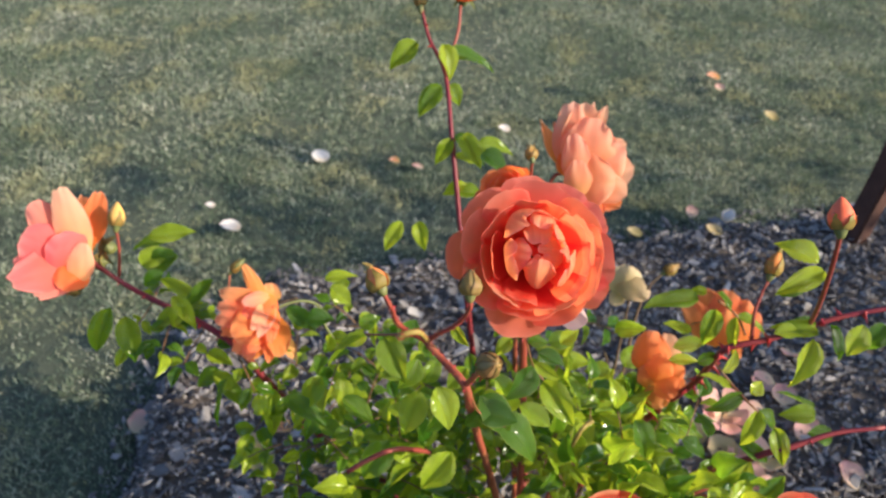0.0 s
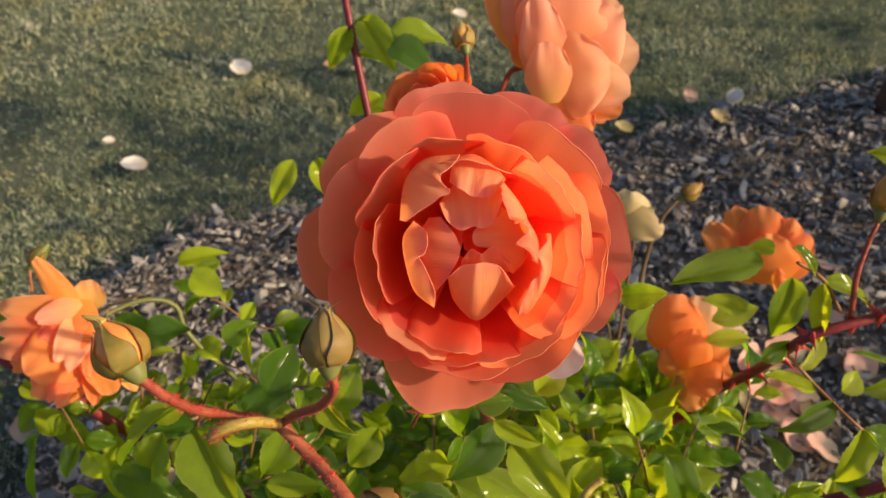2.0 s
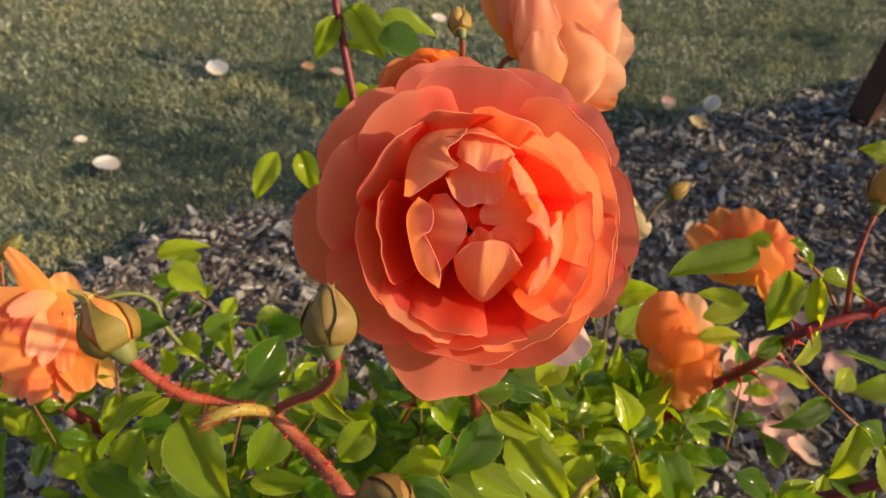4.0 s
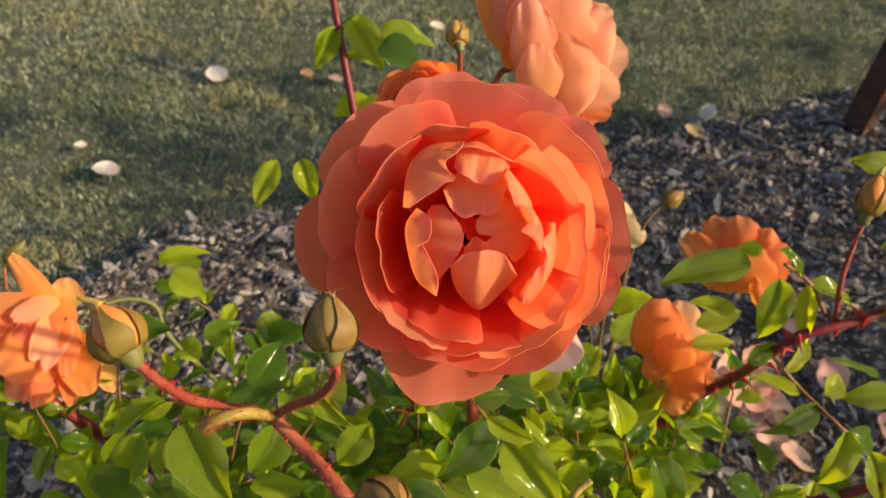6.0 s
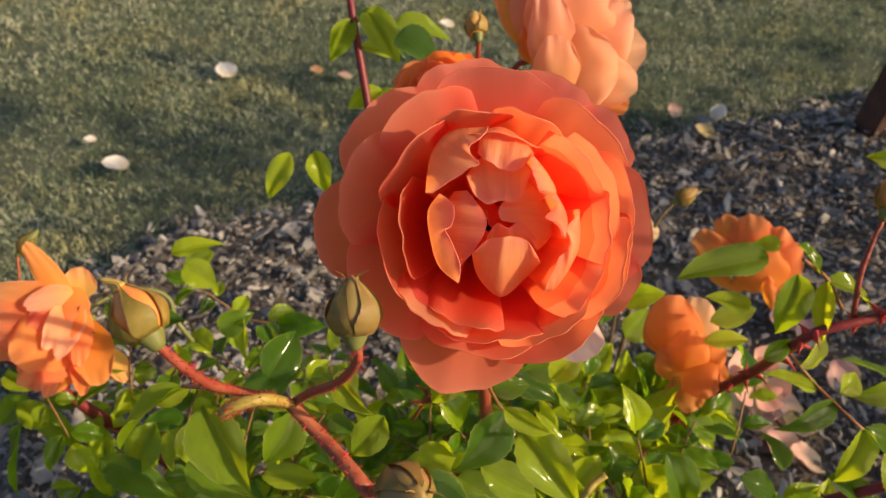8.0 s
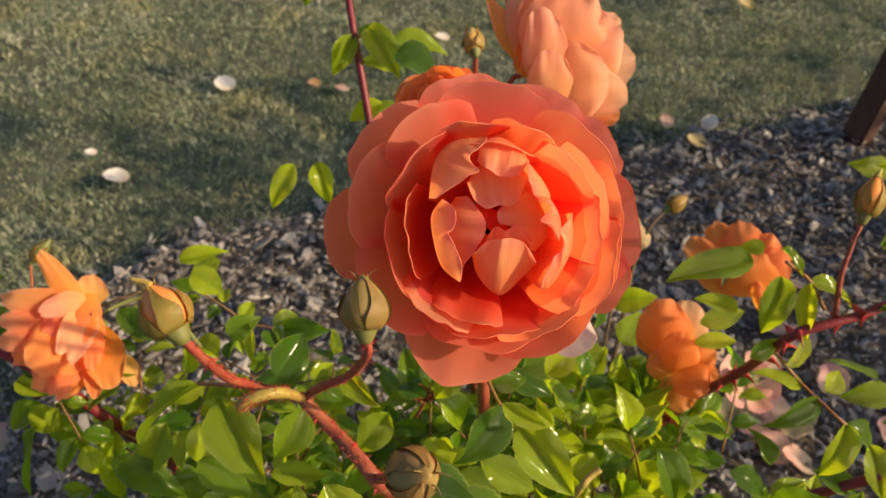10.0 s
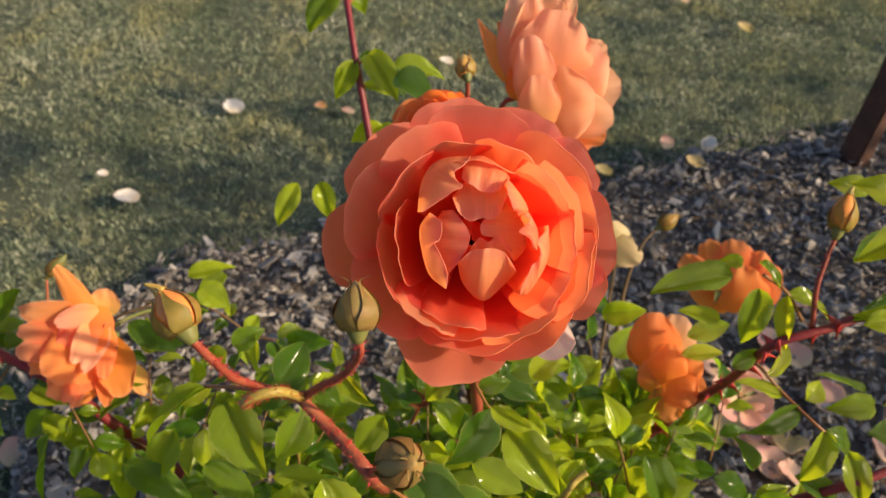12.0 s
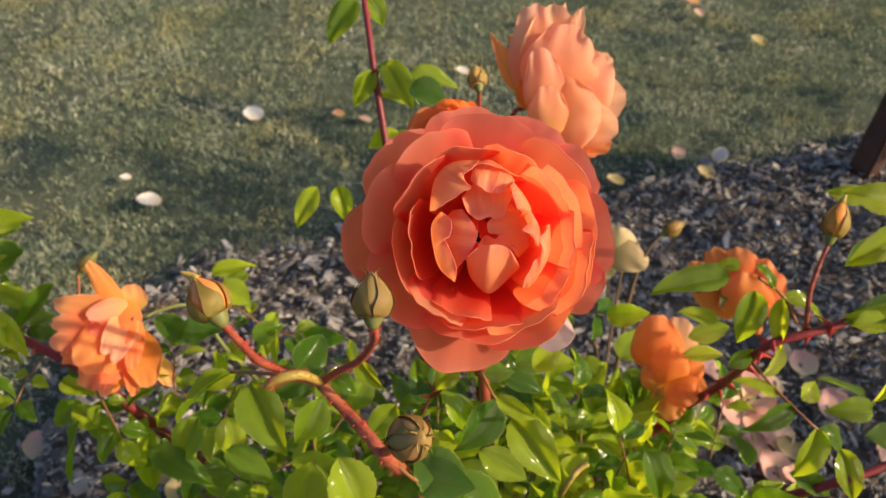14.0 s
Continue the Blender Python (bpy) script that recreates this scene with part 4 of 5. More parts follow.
p(207, 0.0512, 0.008, 33, 0.042, -0.012, 0.2, mats=GG)
# steep cup
p(190, 0.0360, 0.0260, 36, 0.041, -0.010, 0.2)
p(134, 0.0372, 0.0260, 33, 0.041, -0.010, 0.2)
p(63, 0.0372, 0.0280, 24, 0.041, -0.010, 0.3)
p(92, 0.0380, 0.0230, 30, 0.041, -0.010, 0.2)
p(16, 0.0345, 0.0300, 32, 0.041, -0.010, 0.9)
p(-24, 0.0400, 0.0240, 27, 0.042, -0.010, 1.0)
p(-62, 0.0350, 0.0260, 28, 0.041, -0.010, 0.9)
p(-92, 0.0335, 0.0260, 34, 0.040, -0.010, 0.6)
p(232, 0.0290, 0.0310, 28, 0.038, -0.008, 0.9)
p(178, 0.0295, 0.0320, 38, 0.036, -0.006, 0.1)
p(28, 0.0285, 0.0340, 30, 0.036, -0.006, 1.0)
p(-6, 0.0275, 0.0340, 28, 0.036, -0.006, 1.3)
p(-38, 0.0280, 0.0320, 24, 0.036, -0.006, 1.3)
p(-110, 0.0275, 0.0310, 28, 0.035, -0.006, 0.7)
p(80, 0.0290, 0.0320, 36, 0.036, -0.006, 0.2)


# folded heart petals that rise out of the cup and lean in over the hollow
def along(line, u):
    """The place at u (0 to 1) on a smooth line through plan points."""
    k = min(int(u * (len(line) - 1)), len(line) - 2)
    t = u * (len(line) - 1) - k
    a, b, c, d = (Vector(line[max(0, min(len(line) - 1, k + s))]) for s in (-1, 0, 1, 2))
    return 0.5 * (2 * b + (c - a) * t + (2 * a - 5 * b + 4 * c - d) * t * t + (3 * b - a - 3 * c + d) * t ** 3)


def fold(shoulder, high, rim, top, crease=0.0, mats=[HEART, HEART]):
    """A heart petal: up from the hollow's floor over its shoulder line to its free rim (millimetres in the bloom's
    plan, set to fit the camera's view).
    """
    counted[0] += 1
    seed, nu, nv = counted[0] * 1.7, 29, 19
    rows = []
    for j in range(nv):
        v, row = j / (nv - 1), []
        for i in range(nu):
            u = i / (nu - 1)
            s, r = along(shoulder, u), along(rim, u)
            root = Vector((s.x * 0.25, s.y * 0.25, -18.0))
            sag = 4 * u * (1 - u)
            mid = Vector((s.x, s.y, high - 1.5 * (1 - sag)))
            end = Vector((r.x, r.y, top - 2.2 * (1 - sag) + 1.3 * noise.noise(Vector((u * 6, seed, 1)))))
            end.xy = end.xy * (1 + 0.05 * noise.noise(Vector((u * 7, seed, 5))))
            if v < 0.5:
                w = v * 2
                q = root * (1 - w) ** 2 + Vector((s.x * 1.02, s.y * 1.02, high * 0.4)) * 2 * w * (1 - w) + mid * w * w
            else:
                w = v * 2 - 1
                q = mid.lerp(end, w)
                q.z += 2.4 * w * (1 - w) + w * 0.8 * noise.noise(Vector((u * 3.2, w * 1.3, seed)))
            q.z += v * (0.9 * noise.noise(Vector((u * 6, v * 2.2, seed))) + 0.5 * noise.noise(Vector((u * 14, v * 3, seed))) + crease * max(0.0, 1 - abs(u - 0.42) * 3.2))
            row.append(M0 @ (q * 0.001))
        rows.append(row)
    return under(petal_sheet("petal", rows, mats, 0.0004), great)


fold([(-21.5, 12.8), (-18.8, 25.6), (-11.4, 32.9), (0.9, 33.7)], 26.0, [(-19.3, 12.4), (-10.1, 17.4), (-3.4, 21.0), (-6.2, 25.6), (-0.3, 31.7)], 34.0)
fold([(-1.4, 32.5), (5.5, 33.2), (12.1, 28.7), (15.9, 23.9)], 27.0, [(-3.2, 24.3), (1.4, 20.8), (5.3, 18.4), (10.7, 18.9), (14.7, 23.2)], 31.5)
fold([(-7.2, 18.1), (-0.4, 24.6), (8.8, 24.0), (14.7, 19.1)], 25.0, [(-7.3, 17.3), (-5.0, 11.0), (-0.6, 7.7), (4.0, 8.8), (7.6, 7.7), (11.6, 11.1), (14.1, 17.1)], 28.0)
fold([(-16.8, 12.2), (-21.0, 6.5), (-20.8, -2.6), (-18.4, -12.4), (-12.2, -18.6)], 25.0, [(-16.2, 11.6), (-12.3, 7.8), (-13.2, 1.5), (-15.5, -1.0), (-11.4, -9.4), (-12.0, -17.8)], 31.0)
fold([(-11.7, 12.7), (-15.8, 6.3), (-15.9, -3.9), (-11.4, -13.7)], 22.0, [(-7.4, 12.8), (-2.5, 5.4), (-1.8, -0.1), (-5.9, -7.2), (-10.7, -12.2)], 27.0)
fold([(-6.7, -8.4), (-5.0, -17.2), (2.3, -24.2), (11.0, -18.6), (16.7, -13.4)], 22.0, [(-5.9, -7.7), (-1.5, -4.0), (3.0, -3.6), (6.6, -3.4), (11.8, -5.7), (15.1, -12.6)], 32.5, crease=3.0)
fold([(-1.8, -5.3), (6.2, -8.1), (17.0, -8.3)], 20.0, [(-1.2, -2.9), (2.3, 1.0), (5.8, -0.8), (10.1, 1.2), (14.9, -4.1)], 25.5)
fold([(16.3, -9.2), (21.3, -3.4), (20.5, 5.9), (14.1, 14.7)], 21.0, [(14.4, -7.7), (10.1, 0.5), (3.8, 2.1), (3.2, 6.2), (6.0, 8.6), (10.9, 10.1)], 25.0)
fold([(14.7, 22.8), (19.4, 15.6), (21.4, 10.1), (18.1, 8.7)], 34.0, [(14.1, 22.0), (13.8, 17.6), (16.0, 11.2), (17.5, 9.0)], 36.5)
fold([(21.5, 10.3), (24.6, 2.8), (24.5, -5.4)], 33.0, [(19.1, 9.3), (21.3, 6.1), (17.5, 2.3), (20.9, -0.5), (23.6, -5.1)], 36.0)
fold([(29.5, 4.3), (28.3, -9.1), (20.5, -21.1), (16.5, -22.5)], 31.0, [(28.3, 3.8), (24.4, -2.5), (25.5, -7.5), (21.1, -12.2), (16.6, -21.7)], 34.0)
spoon(great, M0, CC, -120, 0.0110, 0.0030, 0.0200, 0.0080, 3, 0.8)
spoon(great, M0, CC, 20, 0.0080, 0.0010, 0.0160, 0.0080, 5, 0.8)
spoon(great, M0, CC, 150, 0.0100, 0.0020, 0.0180, 0.0080, 7, 0.8)

# the other blooms
PP, AA = [PEACH, PEACH_BACK], [AMBER, AMBER_BACK]



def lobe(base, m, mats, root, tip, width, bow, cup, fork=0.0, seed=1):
    """One loose petal from root to tip (millimetres in the frame m, which faces the camera): bow lifts its middle, cup
    hollows (or, below 0, arches) it across.
    """
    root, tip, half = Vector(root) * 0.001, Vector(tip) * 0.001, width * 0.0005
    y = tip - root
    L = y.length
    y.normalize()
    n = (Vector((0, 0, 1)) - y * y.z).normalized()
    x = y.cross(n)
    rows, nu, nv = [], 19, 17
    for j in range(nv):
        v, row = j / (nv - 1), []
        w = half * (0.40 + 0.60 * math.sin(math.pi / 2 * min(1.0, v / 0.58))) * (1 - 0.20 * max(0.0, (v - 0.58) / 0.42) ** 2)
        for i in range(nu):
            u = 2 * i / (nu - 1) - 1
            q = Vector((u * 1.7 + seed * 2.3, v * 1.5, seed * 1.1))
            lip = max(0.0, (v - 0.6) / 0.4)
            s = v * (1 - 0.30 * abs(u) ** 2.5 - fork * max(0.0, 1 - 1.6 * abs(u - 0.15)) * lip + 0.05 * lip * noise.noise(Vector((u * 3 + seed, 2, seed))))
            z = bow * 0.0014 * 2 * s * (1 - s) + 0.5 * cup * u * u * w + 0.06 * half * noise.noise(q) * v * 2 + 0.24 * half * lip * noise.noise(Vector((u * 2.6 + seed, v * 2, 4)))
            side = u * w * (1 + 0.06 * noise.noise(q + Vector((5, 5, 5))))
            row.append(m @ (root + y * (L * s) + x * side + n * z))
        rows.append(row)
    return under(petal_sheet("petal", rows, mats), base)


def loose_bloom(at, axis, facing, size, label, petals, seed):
    """A blown bloom of single petals laid out to fit the camera's view, which facing points towards, on a calyx along
    axis.
    """
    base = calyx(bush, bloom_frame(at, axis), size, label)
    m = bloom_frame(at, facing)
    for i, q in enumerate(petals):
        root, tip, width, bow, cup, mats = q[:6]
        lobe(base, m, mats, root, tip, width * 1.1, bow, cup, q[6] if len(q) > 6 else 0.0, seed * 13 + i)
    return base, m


def stalk_in(m, points):
    return [m @ (Vector(q) * 0.001) for q in points]


PK, PA, AC, AY, YY, KK, WC = [CORAL_BACK, PEACH_BACK], [AMBER, PEACH_BACK], [DEEP, DEEP], [YELLOW, AMBER_BACK], [YELLOW, YELLOW], [PINK, PINK], [CREAM, CREAM]
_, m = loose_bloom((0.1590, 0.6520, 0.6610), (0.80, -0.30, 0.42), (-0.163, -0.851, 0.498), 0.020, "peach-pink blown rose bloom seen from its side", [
    ((-18, -6, -14), (-44, 46, -10), 21, 2, 0.3, PA, 0.35),
    ((2, 10, -26), (17, 57, -24), 13, 3, 0.3, PP),
    ((-2, 10, -24), (9, 62, -22), 17, 3, 0.3, PP, 0.25),
    ((-10, -8, -16), (-1, 59, -14), 40, 6, 0.35, PP),
    ((-14, -8, -8), (-17, 60, -8), 37, 5, -0.4, PP),
    ((4, -2, -22), (36, 22, -16), 30, 4, 0.4, PP),
    ((-6, -10, -4), (8, 44, 2), 50, 7, -0.35, PP),
    ((0, -9, -14), (46, -6, -10), 40, 5, -0.35, PP),
    ((1, -10, -8), (32, 20, -2), 46, 7, -0.4, PP),
    ((-8, -21, 4), (-13, 29, 10), 27, 3, -0.45, PP),
    ((-8, -17, 4), (28, -14, 9), 46, 6, -0.4, PP),
    ((-8, -32, 8), (-8, 4, 14), 26, 3, -0.4, PP),
    ((-4, -21, -4), (40, -27, 2), 34, 5, -0.35, PP),
    ((-5, -24, -6), (35, -40, 0), 24, 4, -0.3, PA),
    ((-5, -22, -10), (27, -45, -6), 20, 3, -0.3, PA),
    ((-8, -16, 0), (9, -42, 4), 27, 4, -0.3, PA),
    ((-2, -24, -4), (14, -55, 0), 24, 4, -0.3, PA),
    ((-10, -9, -12), (-24, 12, -6), 28, 3, -0.3, PA),
    ((-14, -20, -10), (16, 20, -12), 54, 5, -0.2, PA),
], 11)
cane(bush, [*stalk_in(m, [(-14, -8, -10), (-26, -11, -14), (-36, -20, -16)]), (0.1000, 0.6400, 0.5700)], 0.0018, 0.0019, STEM, seed=19)
bloom(bush, (0.0760, 0.6050, 0.6590), (-0.48, -0.20, 0.85), 0.030, "coral half-open rose bloom behind the largest one", [DEEP, CORAL_BACK], OPEN, 12)
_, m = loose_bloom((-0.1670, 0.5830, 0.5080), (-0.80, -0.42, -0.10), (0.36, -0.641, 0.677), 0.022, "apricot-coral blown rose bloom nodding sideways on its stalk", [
    ((1, 13, -14), (-36, 5, -12), 36, 8, -0.5, AA),
    ((1, 7, -8), (-43, -15, -4), 25, 6, -0.4, AA),
    ((4, 19, -12), (6, 40, -10), 21, 4, 0.4, AY),
    ((0, 14, -2), (-25, 57, 2), 15, 3, -0.5, AA),
    ((2, 14, -4), (-48, 27, 4), 22, 7, -0.5, PK),
    ((2, 5, -4), (-51, -2, 2), 23, 7, -0.5, PK),
    ((2, 10, -2), (-50, 12, 4), 20, 7, -0.6, PK),
    ((5, -7, -8), (-18, -41, 0), 25, 6, -0.4, AC),
    ((5, -1, -4), (-30, -34, 4), 31, 8, -0.5, AA),
    ((5, 7, 0), (-33, -19, 10), 42, 9, -0.6, AA),
    ((5, 20, 2), (-24, 2, 10), 22, 6, -0.5, PK),
    # paler petal: the patch of sun in the bloom's middle, put into its colour
    ((4, 20, 6), (-13, -20, 15), 21, 5, 0.3, PP, 0.2),
    ((6, 16, 8), (4, -24, 16), 15, 5, -0.6, AA),
    ((-8, -12, 2), (-20, -44, 8), 15, 3, -0.5, PK, 0.2),
    ((2, 24, 8), (-26, 16, 12), 15, 5, -0.6, PP),
    ((6, -5, -2), (5, -44, 4), 14, 4, 0.3, AC),
    ((8, 4, 2), (16, -38, 8), 25, 6, 0.5, AC),
    ((3, 27, 6), (-2, -5, 12), 20, 4, -0.4, AA),
    ((23, -17, -8), (32, -39, -6), 13, 2, 0.2, YY),
], 13)
cane(bush, [*stalk_in(m, [(8, 10, -10), (22, 18, -13), (43, 23, -16), (62, 16, -20), (76, -14, -24)]), (-0.03, 0.565, 0.38), (0.02, 0.56, 0.22)], 0.0014, 0.0022, HIP, "green arching flower stalk", seed=24)
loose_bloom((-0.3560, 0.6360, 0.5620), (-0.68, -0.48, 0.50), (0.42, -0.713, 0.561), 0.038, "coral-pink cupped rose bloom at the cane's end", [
    ((-4, -12, -18), (-8, 53, -14), 24, 4, 0.4, YY),
    ((-2, 0, -6), (9, 58, 0), 26, 5, 0.6, AC),
    ((-8, -18, -8), (-71, -20, -2), 42, 8, -0.5, KK),
    ((-8, -12, -10), (-57, 43, -4), 40, 10, -0.6, KK),
    ((-11, -16, -6), (-65, 8, 2), 62, 13, -0.7, KK),
    ((-6, -20, -4), (-50, -53, 4), 28, 7, -0.5, KK),
    ((-6, -18, -2), (-74, -36, 8), 44, 10, -0.6, KK),
    ((-6, -18, 4), (-29, -44, 10), 34, 6, -0.5, AC),
    # peach in place of pink: sun along the top edge, painted as colour
    ((-6, -12, 2), (-30, 60, 8), 32, 8, -0.5, PP),
    ((-8, -16, 6), (-37, 6, 14), 44, 6, -0.5, KK),
    # likewise paler for the sun that falls on this petal
    ((-10, -38, 8), (-6, 3, 16), 24, 5, -0.5, PP),
], 14)
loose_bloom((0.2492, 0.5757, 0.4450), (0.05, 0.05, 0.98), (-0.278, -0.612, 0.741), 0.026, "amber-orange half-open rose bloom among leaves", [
    ((-6, 5, -14), (11, 11, -14), 41, 4, -0.2, AA),
    ((-8, 3, -10), (-15, 38, -10), 30, 6, -0.4, AC),
    # one peach petal among the amber: a highlight given by colour
    ((4, 3, -8), (16, 43, -6), 32, 7, -0.5, PP),
    ((-4, 3, -2), (-5, 46, 2), 36, 10, -0.7, AA),
    ((2, -5, -2), (28, 7, 6), 30, 6, -0.4, AA),
    ((-8, -15, 0), (-12, 9, 4), 20, 4, -0.4, AA),
    ((-2, -9, 4), (9, 20, 13), 28, 5, -0.6, AA),
    ((4, -7, -4), (29, -15, 2), 24, 5, -0.4, AA),
    ((-6, -13, 2), (5, -37, 6), 28, 4, -0.4, AA),
    ((4, -5, 4), (18, -26, 13), 28, 5, -0.6, AA),
], 15)
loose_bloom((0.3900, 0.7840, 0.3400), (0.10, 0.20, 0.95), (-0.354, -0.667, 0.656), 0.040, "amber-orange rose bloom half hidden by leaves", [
    ((5, -39, -12), (-16, 36, -12), 43, 8, -0.5, AC),
    ((3, -39, -10), (-43, 20, -8), 40, 7, -0.5, AA),
    ((12, -39, -6), (36, 21, -6), 51, 9, -0.5, AA),
    ((8, -39, -6), (12, 35, -8), 54, 10, -0.6, AA),
    ((16, -39, -2), (51, 4, 0), 40, 8, -0.5, AA),
    ((14, -44, 2), (16, 7, 10), 51, 7, -0.5, AA),
    ((16, -44, 6), (30, -42, 10), 32, 5, -0.4, AA),
], 16)
bloom(bush, (0.1686, 0.3640, 0.4680), (0.10, -0.40, 0.90), 0.032, "coral-orange rose bloom low in the leaves", CC, CUPPED, 17)
bloom(bush, (0.3275, 0.3640, 0.4800), (0.10, -0.40, 0.90), 0.032, "coral-orange rose bloom low in the leaves", CC, OPEN, 18)
bloom(bush, (0.0372, 0.8860, 0.7500), (0.10, -0.10, 1.0), 0.030, "orange half-open rose bloom on the tall cane", AA, HALF, 19)
SPENT = [(5, 1.0, 0.10, 34, 0.75, -0.20, 0.5), (3, 0.62, 0.35, 40, 0.7, -0.3, 0.3)]
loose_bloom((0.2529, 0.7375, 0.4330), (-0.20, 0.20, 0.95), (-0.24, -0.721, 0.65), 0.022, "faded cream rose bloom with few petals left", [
    ((-15, -11, -4), (-26, -26, 0), 19, 3, -0.3, WC),
    ((-13, -15, 0), (-6, 23, 6), 45, 6, -0.6, WC),
    ((-19, 3, 4), (20, -16, 8), 29, 6, -0.5, WC),
], 20)
bloom(bush, (0.3886, 0.6749, 0.2700), (0.10, -0.40, 0.90), 0.030, "spent rose bloom with loose pale pink petals", [PALE, PALE], SPENT, 22)

# leaves by their stalks
leaf((-0.0223, 0.4106, 0.6557), (-0.0065, 0.3811, 0.6381), 0.0243, 20)
leaf((-0.0001, 0.4499, 0.5920), (-0.0150, 0.4321, 0.5713), 0.0220, -15)
leaf((-0.0176, 0.4790, 0.5786), (-0.0027, 0.5011, 0.5889), 0.0242, 10)
leaf((0.0292, 0.4091, 0.6706), (0.0403, 0.3977, 0.6581), 0.0108, 35)
leaf((0.0244, 0.4649, 0.5134), (0.0079, 0.4476, 0.4933), 0.0217, -20)
leaf((0.0500, 0.4097, 0.5746), (0.0813, 0.3978, 0.5775), 0.0269, 0)
leaf((0.0975, 0.4436, 0.5912), (0.0744, 0.4211, 0.5723), 0.0249, -15)
leaf((0.0961, 0.4349, 0.6049), (0.1164, 0.4254, 0.5950), 0.0129, 30)
leaf((0.1059, 0.4411, 0.5772), (0.1298, 0.4083, 0.5592), 0.0260, 15)
leaf((0.0876, 0.4161, 0.6462), (0.1029, 0.4166, 0.6474), 0.0105, 10)
leaf((0.0413, 0.4505, 0.5817), (0.0247, 0.4378, 0.5667), 0.0193, 0)
leaf((0.0038, 0.4716, 0.5847), (0.0173, 0.4636, 0.5762), 0.0147, 10)
leaf((-0.0309, 0.4646, 0.5100), (0.0012, 0.4618, 0.5082), 0.0154, -10)
leaf((0.0550, 0.4150, 0.5657), (0.0394, 0.4075, 0.5567), 0.0156, -10)
leaf((0.0563, 0.4439, 0.5446), (0.0748, 0.4472, 0.5491), 0.0228, 0)
leaf((-0.0354, 0.4843, 0.5537), (-0.0037, 0.4961, 0.5683), 0.0205, 0)
leaf((-0.0719, 0.4720, 0.5168), (-0.0415, 0.4563, 0.5003), 0.0211, 0)
leaf((0.0873, 0.4408, 0.5460), (0.1155, 0.4285, 0.5332), 0.0207, 0)
leaf((0.0756, 0.4399, 0.6273), (0.0635, 0.4311, 0.6170), 0.0142, 0)
leaf((0.1139, 0.4293, 0.6320), (0.1285, 0.4377, 0.6421), 0.0139, 0)
leaf((0.1065, 0.4447, 0.6189), (0.1300, 0.4463, 0.6216), 0.0181, 0)
leaf((0.1016, 0.4615, 0.5899), (0.1262, 0.4539, 0.5823), 0.0157, 0)
leaf((0.2536, 0.5283, 0.5944), (0.2034, 0.5251, 0.5887), 0.0259, 15)
leaf((0.2664, 0.5170, 0.5921), (0.2549, 0.4953, 0.5673), 0.0207, 10)
leaf((0.2926, 0.5286, 0.5733), (0.3237, 0.5192, 0.5639), 0.0166, -10)
leaf((0.2910, 0.5247, 0.5763), (0.2855, 0.5017, 0.5502), 0.0136, 50)
leaf((0.3011, 0.4875, 0.5129), (0.2670, 0.4767, 0.4994), 0.0177, -10)
leaf((0.2938, 0.4967, 0.5113), (0.2653, 0.5057, 0.5204), 0.0149, 15)
leaf((0.3116, 0.4707, 0.5092), (0.2975, 0.4485, 0.4836), 0.0209, 0)
leaf((0.3131, 0.4711, 0.5097), (0.3302, 0.4587, 0.4963), 0.0181, 0)
leaf((0.3308, 0.4672, 0.4901), (0.3364, 0.4402, 0.4674), 0.0206, 20)
leaf((0.4355, 0.5715, 0.3851), (0.3970, 0.5730, 0.3854), 0.0247, 0)
leaf((0.4587, 0.6120, 0.3498), (0.4166, 0.6267, 0.3647), 0.0134, 20)
leaf((0.3483, 0.4989, 0.5953), (0.3161, 0.4926, 0.5870), 0.0168, 0)
leaf((0.3187, 0.5058, 0.4925), (0.3317, 0.5134, 0.5015), 0.0163, 10)
leaf((0.2714, 0.5345, 0.5969), (0.2854, 0.5238, 0.5855), 0.0120, -20)
leaf((0.2615, 0.5345, 0.5966), (0.2468, 0.5365, 0.5983), 0.0106, 0)
leaf((0.2331, 0.6427, 0.3843), (0.2529, 0.6596, 0.4041), 0.0317, 0)
leaf((0.2223, 0.6021, 0.4075), (0.2122, 0.5849, 0.3877), 0.0258, 0)
leaf((0.2254, 0.6051, 0.4110), (0.2492, 0.5917, 0.3968), 0.0220, 0)
leaf((0.2491, 0.5858, 0.3876), (0.2280, 0.5978, 0.4003), 0.0220, 0)
leaf((0.2548, 0.5663, 0.4746), (0.2877, 0.5661, 0.4757), 0.0145, 0)
leaf((0.2598, 0.5751, 0.4847), (0.2931, 0.5795, 0.4910), 0.0188, 0)
leaf((0.2033, 0.4780, 0.4852), (0.2170, 0.4523, 0.4569), 0.0247, 0)
leaf((0.2358, 0.5402, 0.4050), (0.1544, 0.5506, 0.4136), 0.0241, 0)
leaf((0.2097, 0.6163, 0.4080), (0.1804, 0.6147, 0.4050), 0.0213, 0)
leaf((0.2565, 0.5612, 0.3903), (0.2834, 0.5474, 0.3758), 0.0204, 0)
leaf((0.2553, 0.5299, 0.5510), (0.2297, 0.5363, 0.5572), 0.0149, 0)
leaf((0.2586, 0.5056, 0.5338), (0.2775, 0.5118, 0.5416), 0.0132, 0)
leaf((0.3915, 0.6254, 0.5692), (0.3671, 0.6343, 0.5782), 0.0183, 0)
leaf((0.3231, 0.5248, 0.6033), (0.3552, 0.5356, 0.6167), 0.0180, 0)
leaf((0.2960, 0.4625, 0.6161), (0.3221, 0.4631, 0.6178), 0.0153, 0)
leaf((0.4437, 0.5421, 0.3825), (0.4186, 0.5466, 0.3865), 0.0277, 0)
